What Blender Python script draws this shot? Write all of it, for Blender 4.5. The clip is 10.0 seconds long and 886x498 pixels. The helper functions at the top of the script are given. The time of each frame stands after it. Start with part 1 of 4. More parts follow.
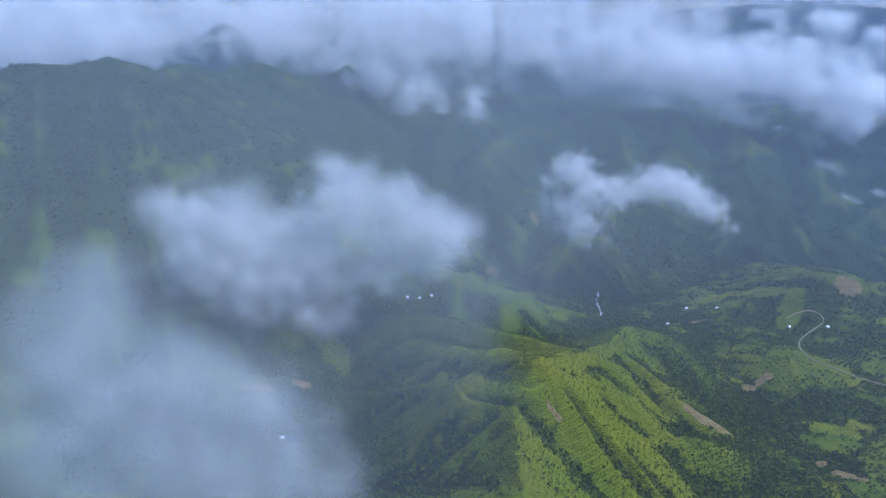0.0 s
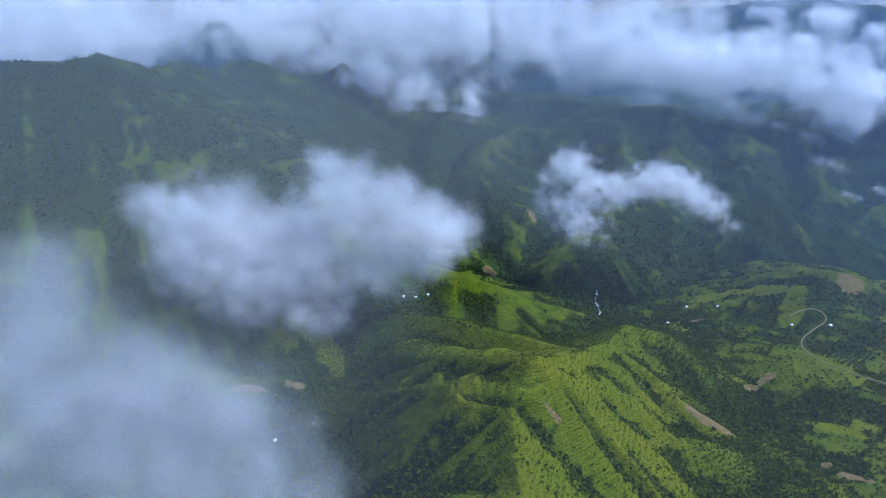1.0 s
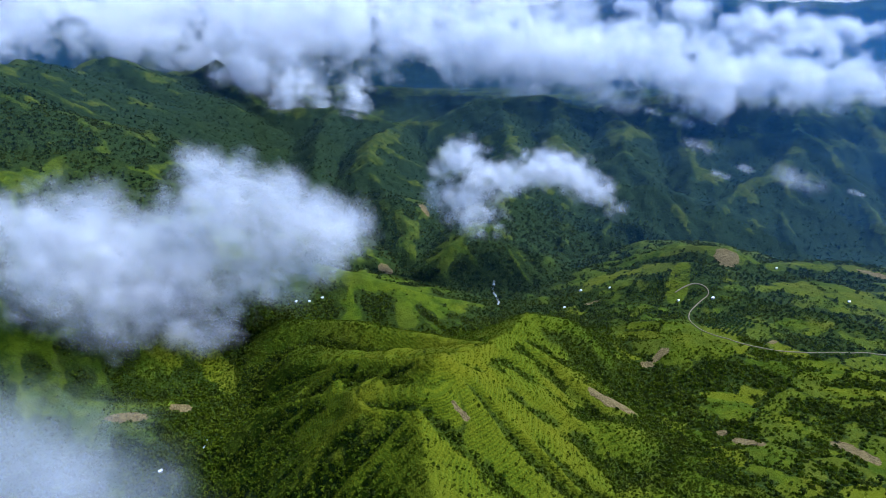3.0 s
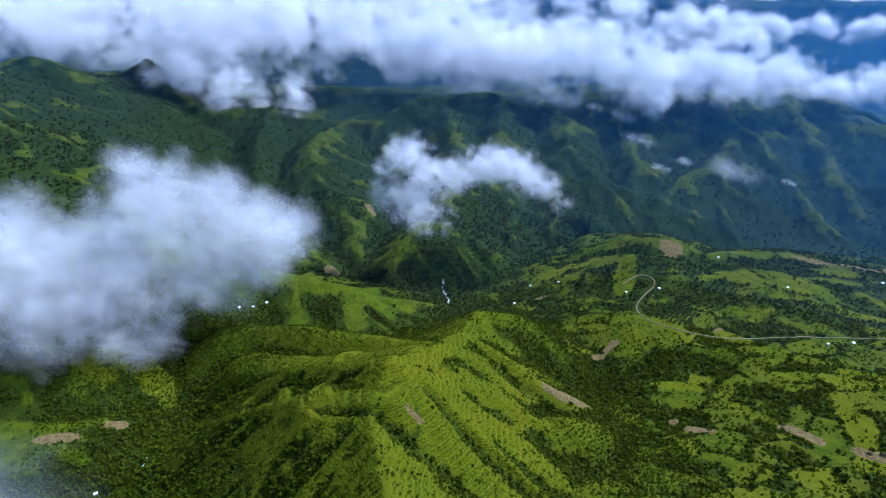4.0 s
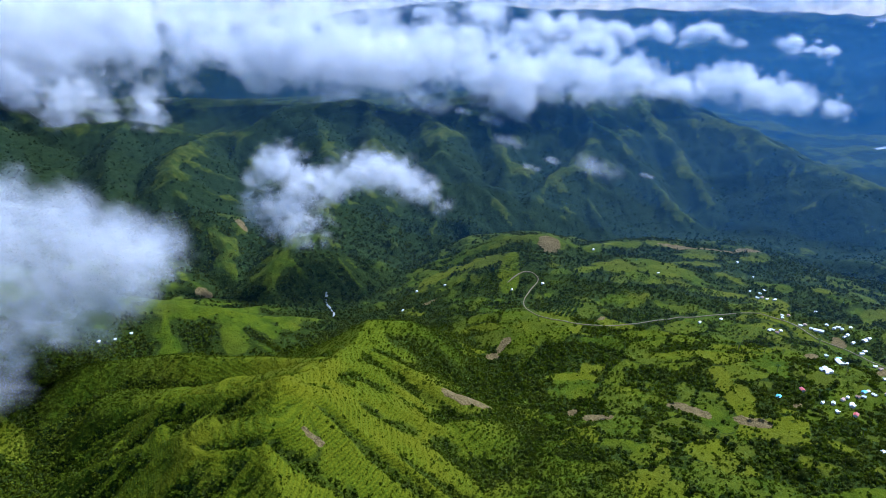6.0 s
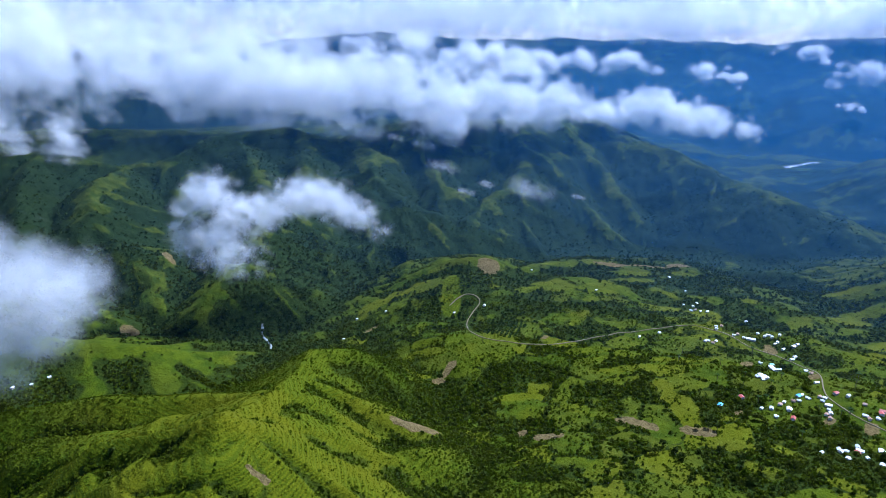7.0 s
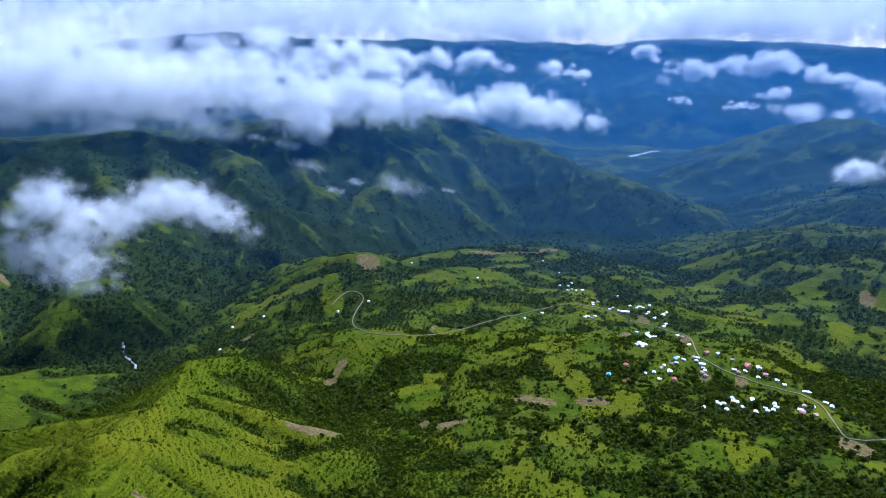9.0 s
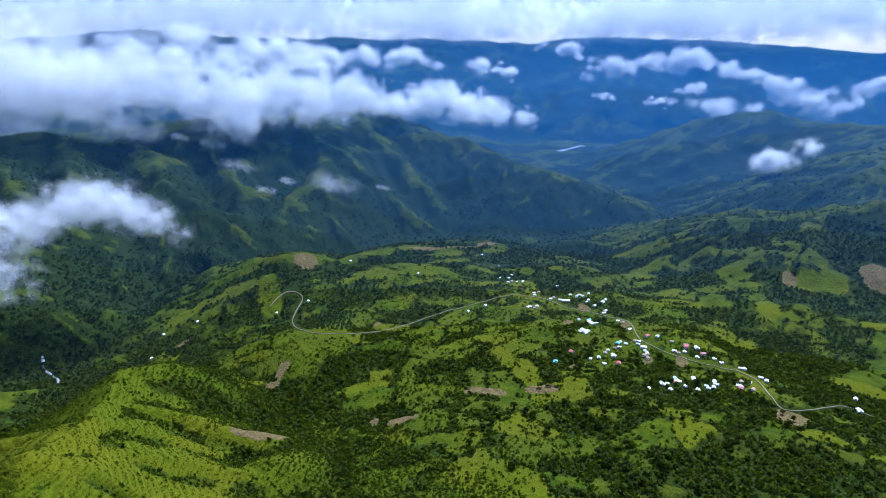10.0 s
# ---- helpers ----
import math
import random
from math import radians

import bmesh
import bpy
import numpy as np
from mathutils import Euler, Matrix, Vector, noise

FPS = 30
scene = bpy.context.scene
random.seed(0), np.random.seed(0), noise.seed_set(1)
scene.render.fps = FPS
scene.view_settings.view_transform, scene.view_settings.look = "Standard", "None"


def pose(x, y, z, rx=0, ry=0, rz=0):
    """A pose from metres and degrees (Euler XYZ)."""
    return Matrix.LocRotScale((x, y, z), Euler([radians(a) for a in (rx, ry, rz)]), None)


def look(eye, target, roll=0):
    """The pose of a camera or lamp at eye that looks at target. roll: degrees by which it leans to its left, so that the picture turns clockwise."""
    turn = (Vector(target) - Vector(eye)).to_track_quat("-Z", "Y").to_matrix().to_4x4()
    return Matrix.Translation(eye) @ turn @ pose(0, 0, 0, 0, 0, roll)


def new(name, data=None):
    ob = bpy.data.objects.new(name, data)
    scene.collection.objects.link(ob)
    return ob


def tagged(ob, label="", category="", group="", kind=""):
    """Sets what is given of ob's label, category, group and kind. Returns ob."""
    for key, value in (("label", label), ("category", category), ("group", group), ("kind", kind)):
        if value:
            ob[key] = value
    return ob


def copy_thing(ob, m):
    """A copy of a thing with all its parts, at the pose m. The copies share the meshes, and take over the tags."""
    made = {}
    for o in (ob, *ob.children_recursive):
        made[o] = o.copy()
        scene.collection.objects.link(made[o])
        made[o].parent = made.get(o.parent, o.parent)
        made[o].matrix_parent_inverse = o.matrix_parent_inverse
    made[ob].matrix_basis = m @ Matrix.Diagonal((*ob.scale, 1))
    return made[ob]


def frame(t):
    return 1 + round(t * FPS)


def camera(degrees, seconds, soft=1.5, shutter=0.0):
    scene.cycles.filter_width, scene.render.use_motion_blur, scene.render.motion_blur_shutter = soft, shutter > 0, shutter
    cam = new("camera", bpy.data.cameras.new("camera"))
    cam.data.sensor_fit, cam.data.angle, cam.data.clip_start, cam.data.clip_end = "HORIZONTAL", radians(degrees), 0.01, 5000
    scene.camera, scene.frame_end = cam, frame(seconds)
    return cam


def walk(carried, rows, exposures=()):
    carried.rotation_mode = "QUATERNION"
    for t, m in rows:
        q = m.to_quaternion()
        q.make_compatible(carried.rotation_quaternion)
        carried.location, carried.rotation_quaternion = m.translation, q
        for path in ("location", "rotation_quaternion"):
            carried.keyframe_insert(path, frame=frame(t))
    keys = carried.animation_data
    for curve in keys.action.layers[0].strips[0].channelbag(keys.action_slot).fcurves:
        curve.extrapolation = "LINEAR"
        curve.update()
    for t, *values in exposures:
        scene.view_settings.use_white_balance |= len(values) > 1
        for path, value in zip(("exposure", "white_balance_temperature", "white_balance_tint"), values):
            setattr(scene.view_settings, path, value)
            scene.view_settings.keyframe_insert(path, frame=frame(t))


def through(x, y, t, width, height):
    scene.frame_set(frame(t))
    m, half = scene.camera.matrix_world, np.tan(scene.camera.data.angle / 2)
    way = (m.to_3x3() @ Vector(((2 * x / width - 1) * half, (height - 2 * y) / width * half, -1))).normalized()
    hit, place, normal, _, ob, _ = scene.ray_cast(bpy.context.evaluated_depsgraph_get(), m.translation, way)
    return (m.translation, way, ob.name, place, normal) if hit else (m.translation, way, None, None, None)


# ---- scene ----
cam = camera(68.41, 10.0, soft=0.75)
# seconds, x, y, z, heading to the left of +y, pitch, roll
FLIGHT = [
    (0, 0.0, -0.0, 460.0, 0.00, -20.81, 0.13),
    (0.5, 2.4, 7.5, 454.7, 0.09, -20.76, 0.07),
    (1, 2.4, 15.5, 451.1, -0.20, -20.80, 0.04),
    (1.5, 2.8, 23.6, 448.0, -3.19, -20.91, -0.05),
    (2, 2.7, 31.5, 444.1, -6.05, -20.94, -0.02),
    (3.5, 6.0, 53.9, 434.6, -12.37, -21.08, -0.08),
    (4, 7.0, 62.1, 430.4, -15.08, -21.09, -0.02),
    (4.5, 7.9, 70.3, 426.1, -17.68, -21.07, -0.02),
    (5, 6.5, 77.2, 422.9, -20.42, -21.09, -0.02),
    (5.5, 3.9, 83.9, 418.4, -23.63, -21.05, -0.01),
    (7, -3.4, 104.6, 402.8, -33.03, -17.61, 0.00),
    (7.5, -6.2, 112.1, 396.7, -36.16, -17.32, 0.02),
    (8, -9.3, 120.3, 390.5, -39.30, -17.29, 0.06),
    (8.5, -12.3, 128.6, 384.6, -42.45, -17.26, 0.04),
    (9, -15.2, 137.2, 378.7, -45.64, -17.23, 0.01),
    (9.5, -16.8, 145.5, 372.5, -48.78, -17.22, -0.05),
    (10, -19.0, 154.1, 366.8, -51.97, -17.20, -0.07),
]
walk(cam, [(t, pose(x, y, z, 90 + pitch, 0, yaw) @ pose(0, 0, 0, 0, 0, roll)) for t, x, y, z, yaw, pitch, roll in FLIGHT],
     exposures=[(0.0, 0.52, 4930, 16), (1.6, 0.52, 4930, 16), (2.4, 0.64, 4930, 16), (3.6, 0.68, 4930, 16), (10.0, 0.72, 4930, 16)])

# ---------------------------------------------------------------- world and light
SUN_AZ, SUN_EL = 84.0, 54.0      # degrees: clockwise from +y, above the horizon
scene.cycles.transparent_max_bounces = 128
scene.cycles.max_bounces, scene.cycles.diffuse_bounces, scene.cycles.transmission_bounces = 11, 10, 10   # light goes far inside clouds
world = bpy.data.worlds.new("world")
scene.world = world
world.use_nodes = True
wn = world.node_tree
sky = wn.nodes.new("ShaderNodeTexSky")
sky.sky_type, sky.sun_disc = "NISHITA", False
sky.sun_elevation, sky.sun_rotation = radians(SUN_EL), radians(SUN_AZ)
sky.air_density, sky.dust_density = 1.0, 0.6
wn.links.new(sky.outputs[0], wn.nodes["Background"].inputs[0])
wn.nodes["Background"].inputs[1].default_value = 0.125
sun = new("sun", bpy.data.lights.new("sun", "SUN"))
sun.data.energy, sun.data.angle, sun.data.color = 5.0, radians(0.6), (1.0, 0.95, 0.87)
_s = Vector((math.sin(radians(SUN_AZ)) * math.cos(radians(SUN_EL)), math.cos(radians(SUN_AZ)) * math.cos(radians(SUN_EL)), math.sin(radians(SUN_EL))))
sun.matrix_world = look(_s * 3000, (0, 0, 0))


# ---------------------------------------------------------------- noise in numpy
def lattice(ix, iy, iz, seed):
    h = (ix.astype(np.int64) * 374761393 + iy.astype(np.int64) * 668265263 + iz.astype(np.int64) * 2147483647 + seed * 974634777) & 0xFFFFFFFF
    h = ((h ^ (h >> 13)) * 1274126177) & 0xFFFFFFFF
    h = ((h ^ (h >> 16)) * 2246822519) & 0xFFFFFFFF
    return ((h ^ (h >> 15)) & 0xFFFF) / 32767.5 - 1.0


def value2(x, y, seed):
    ix, iy = np.floor(x), np.floor(y)
    u, v = x - ix, y - iy
    u, v = u * u * u * (u * (6 * u - 15) + 10), v * v * v * (v * (6 * v - 15) + 10)
    z = np.zeros_like(ix)
    a, b = lattice(ix, iy, z, seed), lattice(ix + 1, iy, z, seed)
    c, d = lattice(ix, iy + 1, z, seed), lattice(ix + 1, iy + 1, z, seed)
    return (a + (b - a) * u) * (1 - v) + (c + (d - c) * u) * v


def fbm2(x, y, octaves, seed, gain=0.5):
    out, amp, total = 0.0, 1.0, 0.0
    for k in range(octaves):
        c, s = math.cos(0.7 * k + 0.3), math.sin(0.7 * k + 0.3)
        out = out + amp * value2((x * c - y * s) * 2**k + 17.3 * k, (x * s + y * c) * 2**k - 9.1 * k, seed + k)
        total += amp
        amp *= gain
    return out / total


def ridged2(x, y, octaves, seed, gain=0.5):
    out, amp, total = 0.0, 1.0, 0.0
    for k in range(octaves):
        c, s = math.cos(0.9 * k + 0.5), math.sin(0.9 * k + 0.5)
        n = value2((x * c - y * s) * 2**k + 31.7 * k, (x * s + y * c) * 2**k + 5.9 * k, seed + k)
        out = out + amp * (1 - 2 * np.abs(n))
        total += amp
        amp *= gain
    return out / total


def value3(x, y, z, seed):
    ix, iy, iz = np.floor(x), np.floor(y), np.floor(z)
    u, v, w = x - ix, y - iy, z - iz
    u, v, w = u * u * (3 - 2 * u), v * v * (3 - 2 * v), w * w * (3 - 2 * w)
    out = 0.0
    for dz, fz in ((0, 1 - w), (1, w)):
        for dy, fy in ((0, 1 - v), (1, v)):
            out = out + fz * fy * (lattice(ix, iy + dy, iz + dz, seed) * (1 - u) + lattice(ix + 1, iy + dy, iz + dz, seed) * u)
    return out


def billow3(x, y, z, octaves, seed, gain=0.55):
    """Rounded lumps with sharp creases between them, like the heads of a cloud."""
    out, amp, total = 0.0, 1.0, 0.0
    for k in range(octaves):
        f = 2.1**k
        out = out + amp * (2.6 * np.abs(value3(x * f + 5.1 * k, y * f + 2.3 * k, z * f - 8.7 * k, seed + k)) - 0.75)
        total += amp
        amp *= gain
    return out / total


def fbm3(x, y, z, octaves, seed, gain=0.5):
    out, amp, total = 0.0, 1.0, 0.0
    for k in range(octaves):
        f = 2.03**k
        out = out + amp * value3(x * f + 7.7 * k, y * f - 3.1 * k, z * f + 1.9 * k, seed + k)
        total += amp
        amp *= gain
    return out / total


def parcels(x, y, cell, seed):
    """For a patchwork of plots: how far from the nearest border, and a number of each plot's own."""
    gx, gy = np.floor(x / cell), np.floor(y / cell)
    one, two, own = np.full(x.shape, 1e9), np.full(x.shape, 1e9), np.zeros(x.shape)
    for i in (-1, 0, 1):
        for j in (-1, 0, 1):
            cx, cy, flat = gx + i, gy + j, np.zeros_like(gx)
            px = (cx + 0.5 + 0.45 * lattice(cx, cy, flat, seed)) * cell
            py = (cy + 0.5 + 0.45 * lattice(cx, cy, flat, seed + 1)) * cell
            d = np.hypot(x - px, y - py)
            near = d < one
            two = np.where(near, one, np.minimum(two, d))
            own = np.where(near, lattice(cx, cy, flat, seed + 2), own)
            one = np.minimum(one, d)
    return two - one, 0.5 + 0.5 * own


def smooth(a, b, x):
    t = np.clip((x - a) / (b - a), 0, 1)
    return t * t * (3 - 2 * t)


# ---------------------------------------------------------------- the lie of the land
# Heights of valley floors and benches: x, y, z
STREAMS = [(-162, 682, -40), (-148, 788, -45), (-116, 946, -52), (-61, 874, -50), (-11, 1035, -60), (139, 1053, -62), (229, 1068, -75),
           (309, 1152, -86), (440, 1183, -82), (582, 1194, -92), (779, 1399, -100), (1286, 1144, -105), (1397, 875, -100), (1756, 746, -120),
           (370, 720, -38), (345, 900, -40), (395, 590, -22), (330, 470, -8), (960, 1240, -95),
           (790, 1150, -84), (900, 1110, -88), (1030, 1090, -95), (1170, 1010, -104), (1310, 860, -112), (1420, 690, -98)]
BENCHES = [(420, 517, 8), (385, 420, 5), (630, 516, 0), (754, 395, 5), (500, 800, -6), (620, 965, -8), (700, 1030, -4), (830, 584, -14),
           (790, 900, -8), (950, 930, -20), (1080, 860, -30), (1000, 700, -30), (1200, 607, -48), (588, 271, 12),
           (888, 296, -20), (1052, 299, -6), (-265, 763, -25), (-441, 873, -8), (-229, 939, -4), (-395, 1005, 5), (-629, 1148, 8)]
BASINS = [(2205, 2167, -20), (2555, 1490, -62), (2769, 953, -58), (2892, 1568, -92), (1007, 2760, 40), (393, 2958, 10), (-800, 3200, 40),
          (3300, 700, 0), (2000, 300, -50), (-900, 400, 20), (0, 100, 20), (300, -400, 10), (1200, -500, 10), (-1200, -800, 40), (1800, 1050, -130)]

# Crests: name, slope to its sides, roundness, gully depth, gully width, points x, y, z
CRESTS = [
    ("spine", 0.74, 3, 0.22, 58, [(62, 330, 45), (65, 400, 68), (66, 444, 82), (68, 527, 99), (93, 579, 124), (126, 610, 105), (165, 662, 84), (202, 709, 68), (239, 759, 64), (297, 770, 46), (331, 784, 18)]),
    ("arm", 0.95, 2.5, 0.15, 36, [(68, 527, 97), (19, 555, 91), (12, 591, 85), (-20, 630, 58), (-90, 682, 8)]),
    ("arm", 0.95, 2.5, 0.15, 36, [(93, 579, 121), (56, 609, 105), (10, 661, 80), (-15, 696, 46), (-60, 740, 4)]),
    ("bench", 0.22, 6, 0.0, 40, [(82, 553, 110), (40, 583, 94), (14, 622, 73), (-22, 663, 40)]),
    ("bench", 0.22, 6, 0.0, 40, [(125, 625, 100), (70, 672, 72), (20, 720, 47), (-40, 790, 20)]),
    ("arm", 0.7, 9, 0.12, 40, [(165, 662, 82), (130, 722, 58), (74, 783, 42), (23, 834, 33), (-70, 879, 20)]),
    ("arm", 0.8, 8, 0.1, 30, [(202, 709, 66), (250, 665, 43), (288, 630, 21), (337, 645, -18)]),
    ("arm", 0.5, 14, 0.12, 30, [(150, 552, 33), (193, 566, 24), (237, 586, 21), (280, 583, 13), (315, 578, -4), (345, 575, -22)]),
    ("arm", 0.6, 9, 0.12, 30, [(150, 552, 33), (170, 534, 24), (203, 532, 12), (225, 505, 2), (250, 470, -8)]),
    ("arm", 0.5, 9, 0.17, 30, [(65, 430, 80), (120, 440, 42), (180, 450, 14), (260, 455, -6)]),
    ("left_hill", 0.42, 14, 0.3, 60, [(-800, 1190, 70), (-629, 1148, 42), (-395, 1005, 34), (-229, 939, 16), (-114, 846, -28)]),
    ("left_hill", 0.35, 14, 0.3, 60, [(-700, 800, 60), (-441, 800, 22), (-265, 745, -6), (-190, 720, -30)]),
    ("left_wall", 0.5, 9, 0.45, 120, [(-1000, 900, 300), (-900, 1100, 330), (-681, 1367, 346), (-683, 1477, 296), (-635, 1715, 312), (-590, 1870, 254), (-550, 1954, 288), (-480, 2180, 228), (-404, 2295, 194), (-343, 2336, 214), (-303, 2341, 150), (-164, 2010, 126)]),
    ("left_spur", 0.5, 8, 0.38, 67, [(-683, 1500, 290), (-539, 1430, 258), (-421, 1366, 165), (-300, 1290, 40), (-230, 1240, -10)]),
    ("left_spur", 0.5, 8, 0.38, 67, [(-550, 1954, 270), (-400, 1750, 150), (-260, 1560, 60), (-160, 1360, -30)]),
    ("left_spur", 0.45, 8, 0.38, 67, [(-343, 2336, 212), (-250, 2050, 110), (-110, 1750, 60), (-30, 1400, -20)]),
    ("main_ridge", 0.52, 9, 0.5, 110, [(-343, 2336, 200), (-164, 2000, 126), (24, 1984, 136), (231, 1920, 98), (351, 1901, 119), (510, 1915, 162), (656, 1922, 156), (789, 1850, 128), (981, 1829, 172), (1124, 1790, 158), (1387, 1740, 140), (1578, 1770, 142)]),
    ("main_ridge", 0.5, 8, 0.5, 100, [(1578, 1770, 142), (1637, 1678, 128), (1623, 1541, 93), (1635, 1366, 66), (1630, 1194, 35), (1669, 1025, 14), (1691, 859, -27), (1693, 710, -92)]),
    ("spur", 0.6, 6, 0.3, 70, [(24, 1984, 134), (-20, 1750, 92), (-30, 1500, 46), (10, 1340, -10), (40, 1230, -45)]),
    ("spur", 0.6, 6, 0.3, 70, [(231, 1920, 98), (130, 1720, 104), (94, 1537, 68), (140, 1441, 32), (163, 1314, -18), (172, 1191, -68)]),
    ("foothill", 0.55, 6, 0.25, 60, [(430, 1480, 72), (342, 1290, 4), (294, 1280, 0), (256, 1247, -14), (226, 1214, -27), (208, 1166, -46), (205, 1130, -66)]),
    ("foothill", 0.55, 6, 0.25, 60, [(349, 1300, 2), (414, 1218, -40), (458, 1147, -74)]),
    ("foothill", 0.4, 9, 0.25, 60, [(-120, 1160, 22), (-52, 1112, 10), (30, 1070, 0), (95, 1035, -10), (141, 1007, -30)]),
    ("spur", 0.6, 6, 0.3, 70, [(510, 1915, 160), (470, 1700, 112), (430, 1480, 72)]),
    ("spur", 0.6, 6, 0.3, 70, [(680, 1915, 156), (640, 1770, 130), (574, 1640, 104), (500, 1480, 40), (480, 1330, -30), (470, 1240, -75)]),
    ("spur", 0.62, 6, 0.3, 70, [(820, 1850, 140), (790, 1690, 120), (720, 1540, 76), (740, 1440, 40), (805, 1386, 4), (824, 1270, -52)]),
    ("spur", 0.6, 6, 0.3, 70, [(720, 1540, 74), (650, 1430, 26), (600, 1320, -40), (570, 1250, -80)]),
    ("spur", 0.6, 6, 0.3, 70, [(981, 1829, 170), (930, 1650, 100), (890, 1520, 54), (823, 1391, 0)]),
    ("spur", 0.55, 5, 0.3, 70, [(1387, 1740, 140), (1343, 1690, 134), (1265, 1602, 98), (1146, 1490, 52), (959, 1404, 14), (829, 1335, -18), (770, 1290, -60)]),
    ("spur", 0.6, 6, 0.3, 70, [(1146, 1490, 50), (1040, 1362, -6), (1002, 1282, -42), (1002, 1199, -82)]),
    ("spur", 0.6, 6, 0.3, 70, [(1285, 1617, 96), (1267, 1416, 18), (1250, 1275, -46), (1230, 1180, -95)]),
    ("spur", 0.6, 6, 0.3, 70, [(1480, 1740, 140), (1450, 1560, 80), (1410, 1400, 22), (1370, 1240, -50), (1350, 1150, -95)]),
    ("spur", 0.6, 6, 0.3, 70, [(1623, 1541, 92), (1540, 1380, 36), (1480, 1220, -24), (1440, 1080, -90)]),
    ("spur", 0.6, 6, 0.3, 70, [(1635, 1366, 64), (1560, 1180, -4), (1520, 1010, -70)]),
    ("spur", 0.6, 6, 0.3, 70, [(1640, 1120, 24), (1570, 960, -40), (1540, 860, -90)]),
    ("plateau_rim", 0.45, 12, 0.3, 60, [(640, 1010, 2), (700, 1045, 1), (760, 1005, -6), (880, 985, -16), (1000, 972, -26), (1104, 922, -34), (1225, 808, -52), (1285, 735, -50)]),
    ("knoll", 0.35, 10, 0.15, 50, [(520, 990, -40), (548, 990, -8), (605, 990, 9), (640, 965, 8)]),
    ("knoll", 0.4, 8, 0.15, 50, [(540, 1064, -52), (582, 1040, -10), (660, 1048, 16), (700, 1036, 14)]),
    ("right_hill", 0.32, 14, 0.35, 70, [(1265, 715, -52), (1285, 610, -24), (1325, 529, 4), (1360, 443, 32), (1419, 389, 45), (1409, 309, 52), (1465, 236, 74), (1520, 60, 96), (1500, -200, 100)]),
    ("right_spur", 0.28, 14, 0.3, 60, [(1409, 309, 60), (1260, 330, 22), (1120, 360, -10)]),
    ("right_mount", 0.4, 10, 0.45, 130, [(2282, 1133, -66), (2438, 1006, 20), (2477, 881, 88), (2515, 737, 110), (2450, 544, 102), (2375, 323, 120), (2300, 0, 140), (2300, -500, 160)]),
    ("right_spur", 0.4, 10, 0.4, 110, [(2375, 323, 104), (2120, 280, 96), (1890, 290, 78), (1855, 468, 22), (1926, 640, -50)]),
    ("far_wall", 0.42, 15, 0.5, 300, [(-2600, 3300, 420), (-1500, 4200, 380), (300, 4330, 372), (1187, 4170, 372), (1434, 4201, 404), (2045, 3927, 455), (2674, 3506, 400), (3271, 2923, 414), (3607, 2466, 386), (3872, 1984, 418), (4094, 1407, 394), (4166, 514, 335), (4100, -600, 330), (3600, -2200, 340)]),
    ("far_spur", 0.42, 12, 0.45, 160, [(2674, 3506, 396), (2450, 2900, 190), (2300, 2450, 40)]),
    ("far_spur", 0.42, 12, 0.45, 160, [(3607, 2466, 380), (3200, 2150, 190), (2900, 1900, 10)]),
    ("far_spur", 0.42, 12, 0.45, 160, [(4094, 1407, 390), (3600, 1330, 190), (3180, 1260, 0)]),
    ("far_spur", 0.42, 12, 0.45, 160, [(4166, 514, 330), (3700, 640, 180), (3350, 760, 20)]),
    ("far_spur", 0.42, 12, 0.45, 160, [(1434, 4201, 400), (1300, 3600, 200), (1200, 3100, 80)]),
    ("far_hills", 0.35, 12, 0.45, 140, [(-300, 2800, 110), (200, 2650, 90), (700, 2500, 70), (1200, 2350, 90), (1700, 2250, 60), (2000, 2000, 10)]),
    ("west_wall", 0.45, 15, 0.45, 250, [(-2600, 3300, 420), (-2400, 2000, 420), (-2000, 900, 330), (-1800, -300, 300), (-1400, -1500, 260)]),
]


def floor_height(x, y):
    top, bottom = 0.0, 0.0
    for px, py, pz in STREAMS + BENCHES + BASINS:
        w = 1.0 / ((x - px) ** 2 + (y - py) ** 2 + 55.0**2) ** 1.6
        top, bottom = top + w * pz, bottom + w
    return top / bottom


def height(x, y):
    """The height of the ground, for arrays of x and y; large ones are worked off tile by tile."""
    x, y = np.asarray(x, float), np.asarray(y, float)
    if x.size < 3000:
        return tile_height(x, y)
    tile = np.floor(x / 450).astype(int) * 1000 + np.floor(y / 450).astype(int)
    order = np.argsort(tile, kind="stable")
    out = np.empty_like(x)
    for some in np.split(order, np.flatnonzero(np.diff(tile[order])) + 1):
        out[some] = tile_height(x[some], y[some])
    return out


